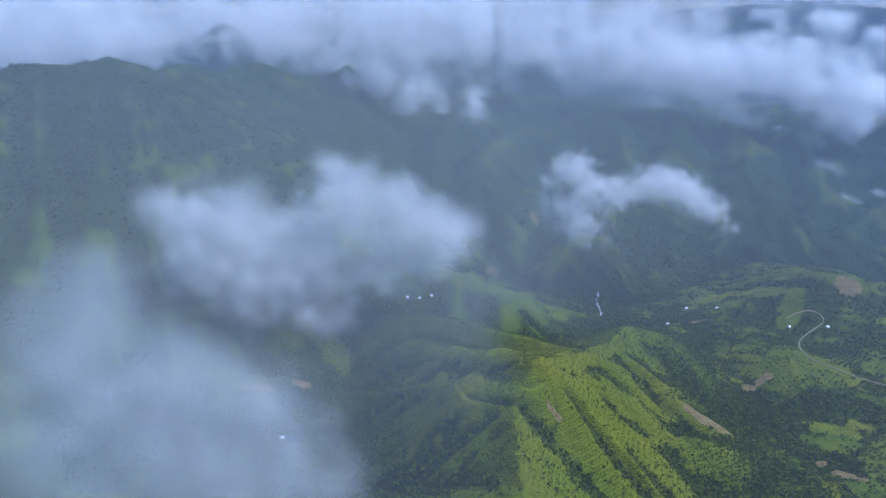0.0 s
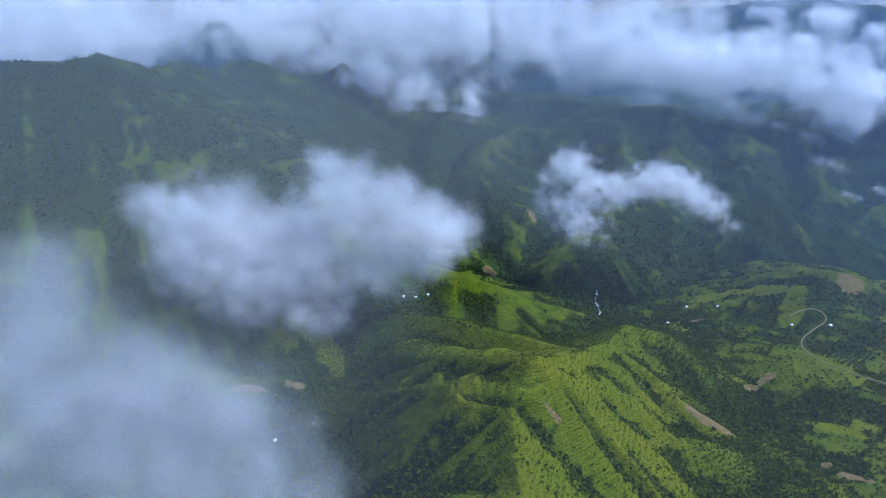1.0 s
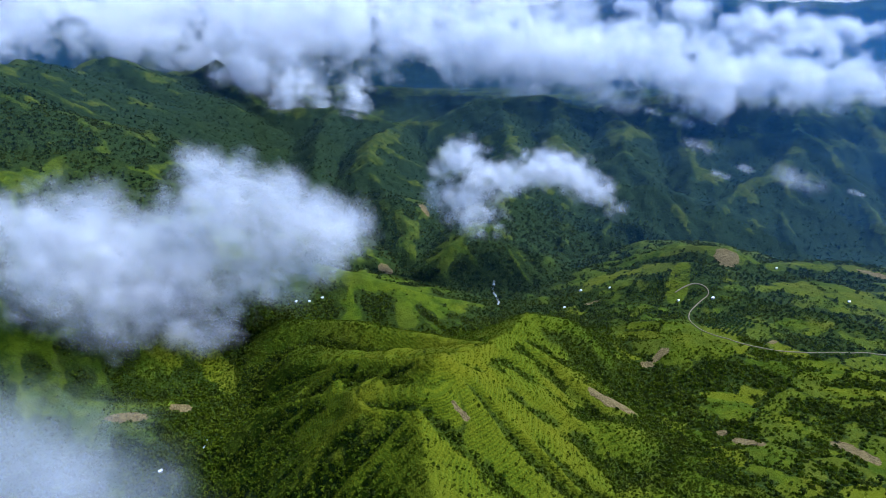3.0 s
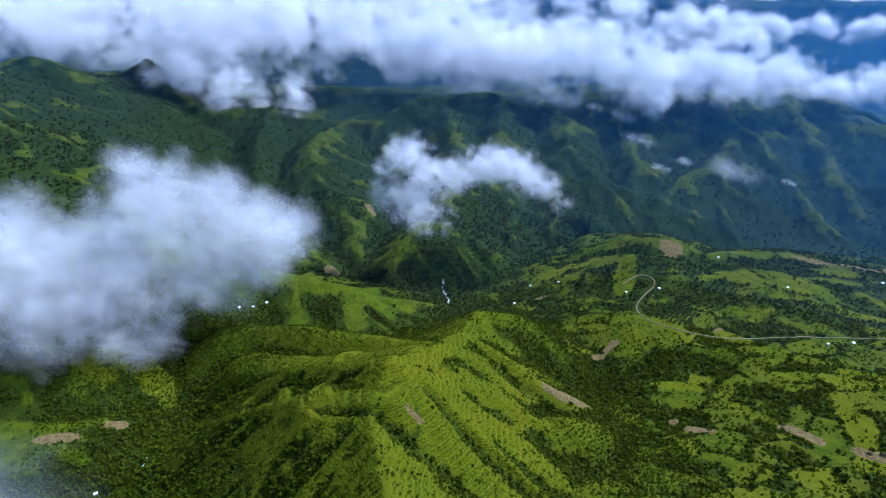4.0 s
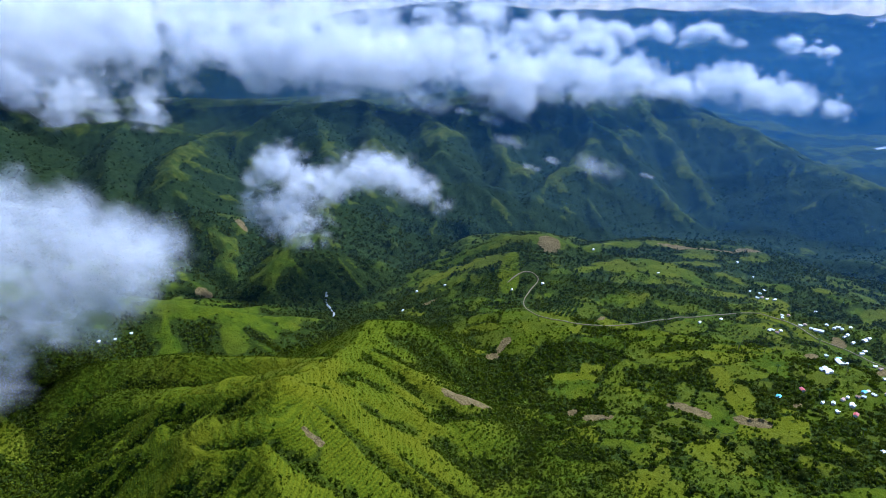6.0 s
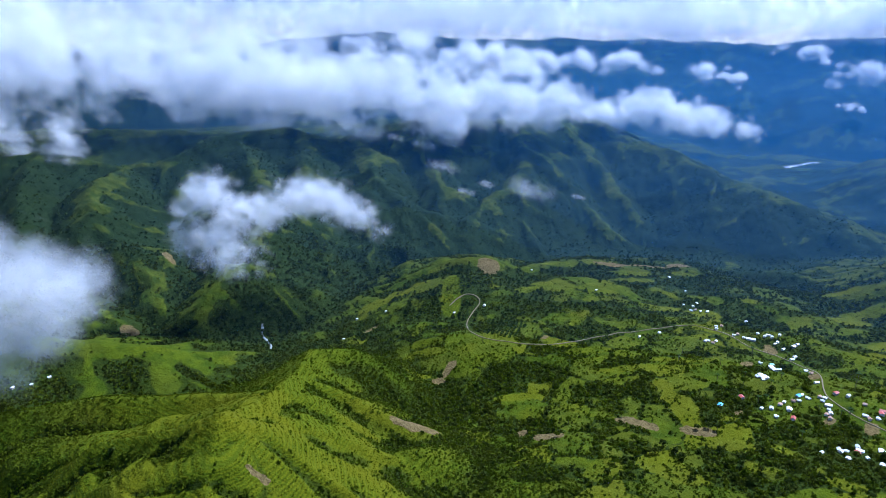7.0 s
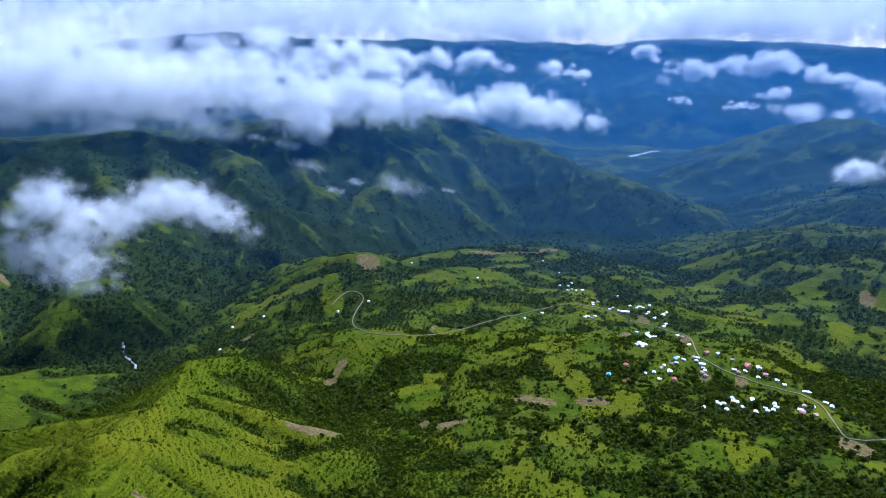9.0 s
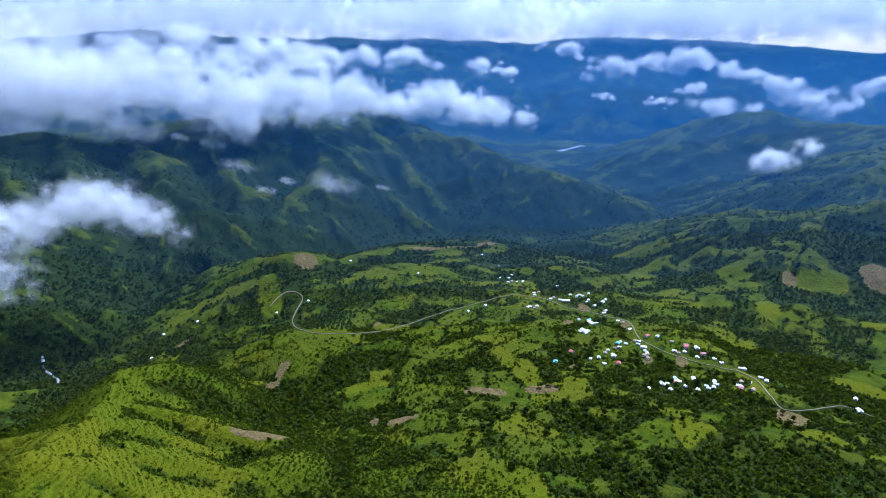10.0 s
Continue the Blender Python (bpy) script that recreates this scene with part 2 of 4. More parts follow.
def tile_height(x, y):
    far = np.hypot(x, y - 80)
    wx = x + (3 + 6 * smooth(800, 1100, far)) * fbm2(x / 70, y / 70, 3, 11) + 14 * fbm2(x / 330, y / 330, 2, 13) * smooth(900, 1500, far)
    wy = y + (3 + 6 * smooth(800, 1100, far)) * fbm2(x / 70, y / 70, 3, 12) + 14 * fbm2(x / 330, y / 330, 2, 14) * smooth(900, 1500, far)
    ground = floor_height(wx, wy)
    ground = ground + 6 * fbm2(x / 90, y / 90, 3, 21)
    best = np.full_like(ground, -1e4)
    left, right, front, back = wx.min(), wx.max(), wy.min(), wy.max()
    for n, (form, slope, round_, gully, width, points) in enumerate(CRESTS):
        run = 0.0
        for (ax, ay, az), (bx, by, bz) in zip(points, points[1:]):
            dx, dy = bx - ax, by - ay
            long = math.hypot(dx, dy)
            reach = (max(az, bz) + 200) / slope * 1.7 + 60
            if min(ax, bx) - reach > right or max(ax, bx) + reach < left or min(ay, by) - reach > back or max(ay, by) + reach < front:
                run += long
                continue
            t = np.clip(((wx - ax) * dx + (wy - ay) * dy) / (long * long), 0, 1)
            d = np.hypot(wx - ax - t * dx, wy - ay - t * dy)
            some = d < reach
            if some.any():
                ds, ts = d[some], t[some]
                side = ((wx[some] - ax) * dy - (wy[some] - ay) * dx) / (long * (ds + 0.5))
                along = (run + ts * long) / width + 0.004 * ds
                flute = 1 - np.abs(value2(along + 3.7 * n, side * 5 + 0.002 * ds + n, 31)) * 2
                flute = 0.65 * flute + 0.35 * (1 - 2 * np.abs(value2(2.3 * along, side * 3 + n, 37)))
                drop = slope * (np.sqrt(ds * ds + round_ * round_) - round_)
                drop = drop - slope * gully * 0.5 * flute * np.minimum(ds, 150) * smooth(0, 60, ds) * smooth(900, 300, ds)
                if form == "bench":
                    drop = drop + 0.95 * np.maximum(ds - 22, 0)
                h = az + (bz - az) * ts - drop
                best[some] = np.maximum(best[some], h)
            run += long
    k = 4.0
    out = ground + k * np.logaddexp(0, (best - ground) / k)
    rough = smooth(2, 45, out - ground)
    out = out + rough * (1.3 * ridged2(x / 38, y / 38, 3, 41) + (9 * ridged2(wx / 210, wy / 210, 2, 43, 0.4) + 9 * ridged2(wx / 75, wy / 75, 4, 45)) * smooth(900, 1300, far) + 14 * ridged2(x / 420, y / 420, 3, 47) * smooth(2000, 3000, far)) + 16 * (1 + ridged2(wx / 230, wy / 230, 3, 49)) * smooth(1850, 2200, far) * smooth(3500, 3100, far)
    return out + 0.8 * fbm2(x / 17, y / 17, 2, 51)


# ---------------------------------------------------------------- small tools
def link_mesh(name, verts, faces, material=None, flat=False):
    """A mesh object from arrays of corners and of triangles or quads."""
    me = bpy.data.meshes.new(name)
    verts, faces = np.asarray(verts, np.float32), np.asarray(faces, np.int32)
    n, k = faces.shape
    me.vertices.add(len(verts))
    me.vertices.foreach_set("co", verts.ravel())
    me.loops.add(n * k)
    me.loops.foreach_set("vertex_index", faces.ravel())
    me.polygons.add(n)
    me.polygons.foreach_set("loop_start", np.arange(0, n * k, k, dtype=np.int32))
    me.polygons.foreach_set("loop_total", np.full(n, k, np.int32))
    me.polygons.foreach_set("use_smooth", np.full(n, not flat))
    me.update(calc_edges=True)
    if material:
        me.materials.append(material)
    return new(name, me)


class Nodes:
    """A short way to write node materials."""

    def __init__(self, name):
        self.material = bpy.data.materials.new(name)
        self.material.use_nodes = True
        self.tree = self.material.node_tree
        self.tree.nodes.clear()
        self.out = self.tree.nodes.new("ShaderNodeOutputMaterial")

    def add(self, kind, **inputs):
        node = self.tree.nodes.new("ShaderNode" + kind)
        for key, value in inputs.items():
            slot = node.inputs[int(key[1:])] if key[0] == "i" and key[1:].isdigit() else node.inputs[key.replace("_", " ")]
            if hasattr(value, "is_output"):
                self.tree.links.new(value, slot)
            else:
                slot.default_value = value
        return node

    def math(self, op, a, b=0.0):
        node = self.add("Math", i0=a, i1=b)
        node.operation = op
        return node.outputs[0]

    def mix(self, factor, a, b, blend="MIX"):
        node = self.add("Mix")
        node.data_type, node.blend_type = "RGBA", blend
        for slot, value in ((0, factor), (6, a), (7, b)):
            if hasattr(value, "is_output"):
                self.tree.links.new(value, node.inputs[slot])
            else:
                node.inputs[slot].default_value = value
        return node.outputs[2]

    def noise(self, vector, scale, detail=3.0, rough=0.55):
        return self.add("TexNoise", Vector=vector, Scale=scale, Detail=detail, Roughness=rough).outputs[0]

    def ramp(self, value, a, b):
        node = self.add("MapRange", Value=value, From_Min=a, From_Max=b)
        node.interpolation_type = "SMOOTHSTEP"
        return node.outputs[0]

    def done(self, shader):
        self.tree.links.new(shader, self.out.inputs[0])
        return self.material


def rgb(r, g, b):
    return (r, g, b, 1.0)


# ---------------------------------------------------------------- materials
def ground_material():
    n = Nodes("land")
    at = n.add("NewGeometry").outputs["Position"]
    layer = n.add("VertexColor")
    layer.layer_name = "cover"
    tone = layer.outputs[1]
    cover = n.add("SeparateColor", Color=layer.outputs[0])
    forest, crop, bare = cover.outputs[0], cover.outputs[1], cover.outputs[2]
    fine, mid, wide = n.noise(at, 0.35, 4, 0.65), n.noise(at, 0.06, 4, 0.6), n.noise(at, 0.012, 3)
    grass = n.mix(n.ramp(mid, 0.35, 0.65), rgb(0.0291, 0.0500, 0.0012), rgb(0.0582, 0.0790, 0.0012))
    grass = n.mix(n.math("MULTIPLY", n.ramp(tone, 0.4, 0.9), 0.75), grass, rgb(0.0907, 0.0984, 0.0012))
    grass = n.mix(n.math("MULTIPLY", n.ramp(tone, 0.32, 0.05), 0.6), grass, rgb(0.0630, 0.0706, 0.0045))
    grass = n.mix(n.math("MULTIPLY", n.ramp(wide, 0.45, 0.62), 0.35), grass, rgb(0.0675, 0.0764, 0.0060))
    grass = n.mix(n.math("MULTIPLY", n.ramp(fine, 0.5, 0.8), 0.5), grass, rgb(0.0270, 0.0490, 0.0020))
    woods = n.mix(n.ramp(fine, 0.35, 0.7), rgb(0.0122, 0.0230, 0.0020), rgb(0.0314, 0.0446, 0.0040))
    # cloud shade over the mountains beyond the valley, painted as a colder, darker green
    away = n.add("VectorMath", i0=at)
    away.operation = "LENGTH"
    far_shade = n.ramp(away.outputs["Value"], 1050, 1500)
    woods = n.mix(far_shade, woods, n.mix(n.ramp(fine, 0.35, 0.7), rgb(0.0076, 0.0175, 0.0045), rgb(0.0211, 0.0337, 0.0072)))
    grass = n.mix(n.math("MULTIPLY", far_shade, 0.75), grass, n.mix(n.ramp(mid, 0.35, 0.65), rgb(0.0211, 0.0350, 0.0063), rgb(0.0469, 0.0571, 0.0072)))
    # rows that follow the slope
    z = n.add("SeparateXYZ", Vector=at).outputs[2]
    rows = n.math("SINE", n.math("ADD", n.math("MULTIPLY", z, 3.0), n.math("MULTIPLY", wide, 9.0)))
    rows = n.math("ADD", n.math("MULTIPLY", n.ramp(rows, -0.8, 0.8), 0.5), 0.25)
    crops = n.mix(rows, rgb(0.0342, 0.0532, 0.0006), rgb(0.0958, 0.1081, 0.0006))
    crops = n.mix(n.ramp(fine, 0.45, 0.75), crops, rgb(0.0445, 0.0694, 0.0012))
    crops = n.mix(n.math("MULTIPLY", n.ramp(wide, 0.4, 0.65), 0.6), crops, rgb(0.1010, 0.0984, 0.0012))
    soil = n.mix(n.ramp(fine, 0.3, 0.7), rgb(0.066, 0.048, 0.018), rgb(0.150, 0.116, 0.045))
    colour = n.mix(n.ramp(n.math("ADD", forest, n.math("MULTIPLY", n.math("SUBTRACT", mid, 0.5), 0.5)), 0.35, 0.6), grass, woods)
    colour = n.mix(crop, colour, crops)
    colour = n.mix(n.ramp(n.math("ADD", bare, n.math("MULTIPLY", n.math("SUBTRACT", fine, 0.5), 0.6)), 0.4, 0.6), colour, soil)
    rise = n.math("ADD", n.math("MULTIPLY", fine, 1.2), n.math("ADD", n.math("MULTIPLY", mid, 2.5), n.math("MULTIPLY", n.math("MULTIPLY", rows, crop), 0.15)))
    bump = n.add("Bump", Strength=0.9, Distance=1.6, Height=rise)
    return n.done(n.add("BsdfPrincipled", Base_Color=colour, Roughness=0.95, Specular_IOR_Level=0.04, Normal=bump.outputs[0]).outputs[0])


def vapour(name, alpha, colour, scale, low=0.35, high=0.65, detail=5.0, form=0.45, edge="", through=0.4):
    """Droplets that let part of the light through and scatter the rest, much the same to all sides."""
    n = Nodes(name)
    geometry = n.add("NewGeometry")
    own = n.add("VectorMath", i0=geometry.outputs["Normal"])
    own.operation = "SCALE"
    own.inputs[3].default_value = form
    # form below 1 turns the shading normal towards the sun
    lean = n.add("VectorMath", i0=own.outputs[0], i1=tuple(_s * (1 - form)))
    even = n.add("VectorMath", i0=lean.outputs[0])
    even.operation = "NORMALIZE"
    patch = n.ramp(n.noise(geometry.outputs["Position"], scale, detail, 0.6), low, high)
    if edge:
        layer = n.add("VertexColor")
        layer.layer_name = edge
        patch = n.math("MULTIPLY", patch, n.add("SeparateColor", Color=layer.outputs[0]).outputs[0])
    body = n.add("MixShader", Fac=through, i1=n.add("BsdfDiffuse", Color=colour, Normal=even.outputs[0]).outputs[0], i2=n.add("BsdfTranslucent", Color=colour, Normal=even.outputs[0]).outputs[0]).outputs[0]
    clear = n.add("BsdfTransparent").outputs[0]
    return n.done(n.add("MixShader", Fac=n.math("MULTIPLY", patch, alpha), i1=clear, i2=body).outputs[0])


def leaf_material(name, dark, light):
    n = Nodes(name)
    geometry = n.add("NewGeometry")
    at = geometry.outputs["Position"]
    tree, wide = n.noise(at, 0.10, 2), n.noise(at, 0.015, 2)
    mixed = n.math("ADD", n.math("MULTIPLY", geometry.outputs["Random Per Island"], 0.35), n.math("MULTIPLY", n.ramp(tree, 0.3, 0.7), 0.65))
    colour = n.mix(mixed, dark, light)
    colour = n.mix(n.math("MULTIPLY", n.ramp(wide, 0.48, 0.62), 0.35), colour, rgb(0.068, 0.080, 0.004))
    leaf = n.add("BsdfPrincipled", Base_Color=colour, Roughness=0.8, Specular_IOR_Level=0.04).outputs[0]
    glow = n.add("BsdfTranslucent", Color=colour).outputs[0]
    return n.done(n.add("MixShader", Fac=0.4, i1=leaf, i2=glow).outputs[0])


def plain(name, a, b, scale, rough=0.8, metal=0.0, bump=0.0):
    """Two tones mottled at two scales, with a little relief; each object a little different."""
    n = Nodes(name)
    at = n.add("NewGeometry").outputs["Position"]
    tone = n.math("ADD", n.math("MULTIPLY", n.noise(at, scale, 4, 0.6), 0.6), n.math("MULTIPLY", n.noise(at, scale * 6, 3), 0.3))
    tone = n.math("ADD", tone, n.math("MULTIPLY", n.add("ObjectInfo").outputs["Random"], 0.25))
    colour = n.mix(n.ramp(tone, 0.3, 0.85), a, b)
    shader = n.add("BsdfPrincipled", Base_Color=colour, Roughness=rough, Metallic=metal)
    if bump:
        n.tree.links.new(n.add("Bump", Strength=0.6, Distance=bump, Height=tone).outputs[0], shader.inputs["Normal"])
    return n.done(shader.outputs[0])


WOOD_LEAF = leaf_material("woodland_leaf", rgb(0.0157, 0.0302, 0.0040), rgb(0.0629, 0.0806, 0.0080))
BUSH_LEAF = leaf_material("bush_leaf", rgb(0.0291, 0.0532, 0.0012), rgb(0.0822, 0.1065, 0.0018))
CROP_LEAF = leaf_material("crop_leaf", rgb(0.0513, 0.0742, 0.0006), rgb(0.1095, 0.1177, 0.0012))
# leaves of the far trees, with the cloud shade mixed into their green
FAR_SHADE_LEAF = leaf_material("far_shade_leaf", rgb(0.0165, 0.0324, 0.0080), rgb(0.0349, 0.0558, 0.0100))
PALM_LEAF = leaf_material("palm_leaf", rgb(0.018, 0.040, 0.010), rgb(0.060, 0.100, 0.022))
BARK = plain("bark", rgb(0.06, 0.045, 0.03), rgb(0.16, 0.13, 0.10), 2.0, 0.9)
ROAD = plain("gravel_road", rgb(0.11, 0.085, 0.045), rgb(0.20, 0.16, 0.09), 0.25, 0.95, bump=0.1)
WATER = plain("river_water", rgb(0.16, 0.18, 0.18), rgb(0.36, 0.38, 0.36), 0.2, 0.25)
WALL = plain("house_wall", rgb(0.30, 0.27, 0.22), rgb(0.62, 0.58, 0.50), 0.6, 0.85)
DARK = plain("dark_opening", rgb(0.02, 0.02, 0.02), rgb(0.05, 0.045, 0.04), 1.0, 0.5)
TIN = plain("tin_roof", rgb(0.42, 0.44, 0.46), rgb(0.80, 0.81, 0.82), 0.5, 0.45, 0.0)
RUST = plain("rusty_roof", rgb(0.20, 0.10, 0.06), rgb(0.42, 0.28, 0.20), 0.5, 0.7)
RED = plain("red_roof", rgb(0.28, 0.04, 0.03), rgb(0.45, 0.10, 0.08), 0.5, 0.55)
BLUE = plain("blue_roof", rgb(0.05, 0.25, 0.45), rgb(0.12, 0.42, 0.62), 0.5, 0.5)
GREEN = plain("green_roof", rgb(0.05, 0.22, 0.16), rgb(0.10, 0.34, 0.26), 0.5, 0.5)

LAND = ground_material()

# ---------------------------------------------------------------- ground: one sheet, finer where the flight looks
MID = (0.0, 80.0)


def patch_mask(x, y, spots):
    """Round-ish plots: x, y, long half axis, short half axis, turn in degrees."""
    out = np.zeros_like(x)
    for px, py, a, b, turn in spots:
        c, s = math.cos(radians(turn)), math.sin(radians(turn))
        u, v = ((x - px) * c + (y - py) * s) / a, (-(x - px) * s + (y - py) * c) / b
        edge = np.maximum(np.hypot(u, v), np.maximum(np.abs(u), np.abs(v)) * 1.05) + 0.42 * fbm2(x / 20, y / 20, 3, 61)
        out = np.maximum(out, 1 - smooth(0.75, 1.08, edge))
    return out


SOIL = [(308, 632, 32, 14, -5), (438, 768, 22, 9, 30), (413, 756, 12, 8, 0), (432, 562, 16, 10, -40), (420, 593, 10, 6, 20), (527, 522, 26, 11, -60),
        (663, 232, 14, 22, 0), (1088, 903, 26, 12, -40), (961, 956, 40, 9, -30), (1030, 925, 40, 8, -35), (1210, 215, 40, 26, 10), (690, 1012, 22, 22, 0),
        (432, 985, 16, 7, 0), (106, 530, 10, 4, -30), (-192, 762, 18, 8, 20), (-244, 731, 24, 9, 10), (98, 1202, 16, 22, 0), (640, 470, 8, 5, 0),
        (850, 560, 16, 9, 50), (652, 232, 16, 18, 0), (1140, 328, 26, 16, 10), (720, 366, 14, 7, 20), (767, 543, 11, 8, 0), (571, 471, 18, 9, -60), (607, 766, 10, 5, 0), (563, 478, 14, 8, -50), (800, 470, 12, 8, 0), (700, 400, 10, 6, 0), (209, 1420, 12, 30, 10)]
MEADOW = [(262, 633, 24, 13, 25), (560, 945, 50, 17, 55), (597, 520, 34, 18, 70), (690, 785, 26, 9, 20), (781, 828, 30, 10, -20), (606, 668, 30, 11, -10),
          (708, 676, 24, 10, 0), (420, 473, 18, 12, 0), (1207, 639, 36, 16, -60), (1105, 573, 36, 20, -50), (1168, 268, 46, 26, 20), (372, 747, 14, 10, 0),
          (838, 996, 40, 10, -30), (1050, 863, 30, 9, -40), (471, 765, 22, 14, 40), (506, 575, 34, 12, -70), (915, 479, 26, 14, 30), (650, 442, 14, 10, 0),
          (1154, 420, 40, 20, -30), (101, 1040, 40, 16, -10), (198, 1015, 20, 16, 0), (98, 762, 34, 14, -20), (577, 975, 48, 15, 50), (707, 923, 26, 11, 10),
          (808, 845, 30, 9, -25), (706, 800, 28, 10, -10), (473, 781, 24, 14, 40), (634, 697, 36, 12, -25), (600, 625, 34, 11, -40), (615, 555, 26, 12, 60), (457, 620, 18, 11, -20), (427, 478, 24, 14, 0),
          (472, 904, 22, 9, 30), (952, 900, 34, 9, -30), (1142, 572, 40, 18, -50), (1123, 403, 34, 16, -30), (1146, 302, 40, 26, 10), (926, 469, 36, 16, 20), (389, 446, 22, 11, 20), (654, 296, 14, 9, 0),
          (905, 716, 26, 12, -20), (593, 602, 26, 9, -30), (635, 688, 30, 8, -20), (354, 497, 26, 13, -30)]
PASTURE = [(-330, 930, 190, 40, -35), (-170, 850, 70, 24, -40), (-74, 798, 20, 9, 40), (640, 610, 60, 12, -30), (470, 660, 30, 12, -30), (700, 600, 40, 12, -40),
           (860, 760, 40, 16, -30), (930, 880, 50, 12, -30), (760, 930, 40, 12, -20), (1010, 480, 36, 16, 0), (1000, 330, 50, 18, 20), (560, 470, 30, 12, 30)]
ORCHARD = [(575, 822, 48, 34, 40)]
TOWN = [(834, 673), (845, 626), (834, 580), (838, 540), (826, 502), (812, 470), (758, 435), (737, 402), (728, 371), (734, 342), (747, 310), (734, 283), (695, 262)]
LANE = [(834, 673), (790, 691), (733, 709), (683, 719), (614, 738), (575, 750), (543, 766), (515, 800), (525, 846), (545, 878), (569, 898), (597, 916), (600, 934), (588, 946), (569, 944), (551, 938)]
LOWER = [(695, 262), (674, 247), (679, 234), (698, 220), (739, 198), (735, 165), (726, 140)]



def near_line(x, y, line):
    """How far each place lies from a line of points."""
    out = np.full(np.shape(x), 1e9)
    for (ax, ay), (bx, by) in zip(line, line[1:]):
        dx, dy = bx - ax, by - ay
        t = np.clip(((x - ax) * dx + (y - ay) * dy) / (dx * dx + dy * dy), 0, 1)
        out = np.minimum(out, np.hypot(x - ax - t * dx, y - ay - t * dy))
    return out


def cover_at(x, y, z, hollow):
    """Shares of woods, crops and bare soil, and the tone of the grass."""
    far = np.hypot(x, y - 80)
    # woods gather in hollows; beyond 1 km this also paints lit ridge lines
    woods = 0.56 + 0.62 * fbm2(x / 130, y / 130, 3, 71) + 0.55 * fbm2(x / 36, y / 36, 3, 72) + hollow * (1 + 1.2 * smooth(1000, 1300, far))
    woods = woods + 0.25 * np.exp(-(((x - 560) / 170) ** 2 + ((y - 330) / 120) ** 2)) + 0.3 * np.exp(-(near_line(x, y, [(395, 500), (400, 600), (380, 720), (350, 900), (310, 1100)]) / 45) ** 2)
    edge, own = parcels(x + 12 * fbm2(x / 60, y / 60, 2, 75), y + 12 * fbm2(x / 60, y / 60, 2, 76), 52.0, 77)
    flatland = smooth(330, 430, x) * smooth(1600, 1450, x) * smooth(1120, 1000, y)
    # the extra woods beyond 1 km also darken the mountains for cloud shade
    woods = woods + flatland * (0.42 * smooth(7, 2, edge) + 0.40 * (own > 0.66) - 0.28) + 0.48 * smooth(1000, 1400, far) - 0.32 * smooth(1700, 2200, far)
    hill = np.exp(-(((x - 110) / 215) ** 2 + ((y - 630) / 230) ** 2) ** 2) * smooth(-32, -6, z) * np.maximum(smooth(60, 90, x + 0.25 * (y - 580) + 20 * fbm2(x / 40, y / 40, 2, 74) + 40), 0.95 * smooth(22, 48, z + 22 * fbm2(x / 30, y / 30, 2, 73)))
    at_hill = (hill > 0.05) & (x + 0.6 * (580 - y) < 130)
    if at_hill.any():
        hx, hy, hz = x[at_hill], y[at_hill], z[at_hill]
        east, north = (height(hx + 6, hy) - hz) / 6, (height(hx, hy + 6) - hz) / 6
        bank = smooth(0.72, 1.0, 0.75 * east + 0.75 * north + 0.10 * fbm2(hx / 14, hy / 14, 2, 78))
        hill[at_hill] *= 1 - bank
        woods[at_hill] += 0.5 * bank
    bare, mead, past = patch_mask(x, y, SOIL), patch_mask(x, y, MEADOW), patch_mask(x, y, PASTURE)
    past = past * smooth(75, 45, z)
    town = np.exp(-(near_line(x, y, TOWN) / 14) ** 4)
    open_ = np.clip(1 - bare, 0, 1) * (1 - mead) * (1 - 0.8 * past) * (1 - 0.7 * town)
    woods = np.clip(woods, 0, 1) * (1 - 0.9 * hill * (1 - 0.5 * smooth(0.25, 0.5, hollow))) * open_
    # less crop in the hill's hollows, painting their shade as darker green
    return np.clip(woods, 0, 1), np.clip(np.maximum(hill * (1 - 0.8 * smooth(0.25, 0.5, hollow)), (0.25 + 0.4 * own) * mead), 0, 1), np.clip(bare + 0.35 * town, 0, 1), np.clip(np.where(flatland > 0.3, (own * 7.3) % 1.0, 0.4) * (1 - past) + 0.8 * past, 0, 1)


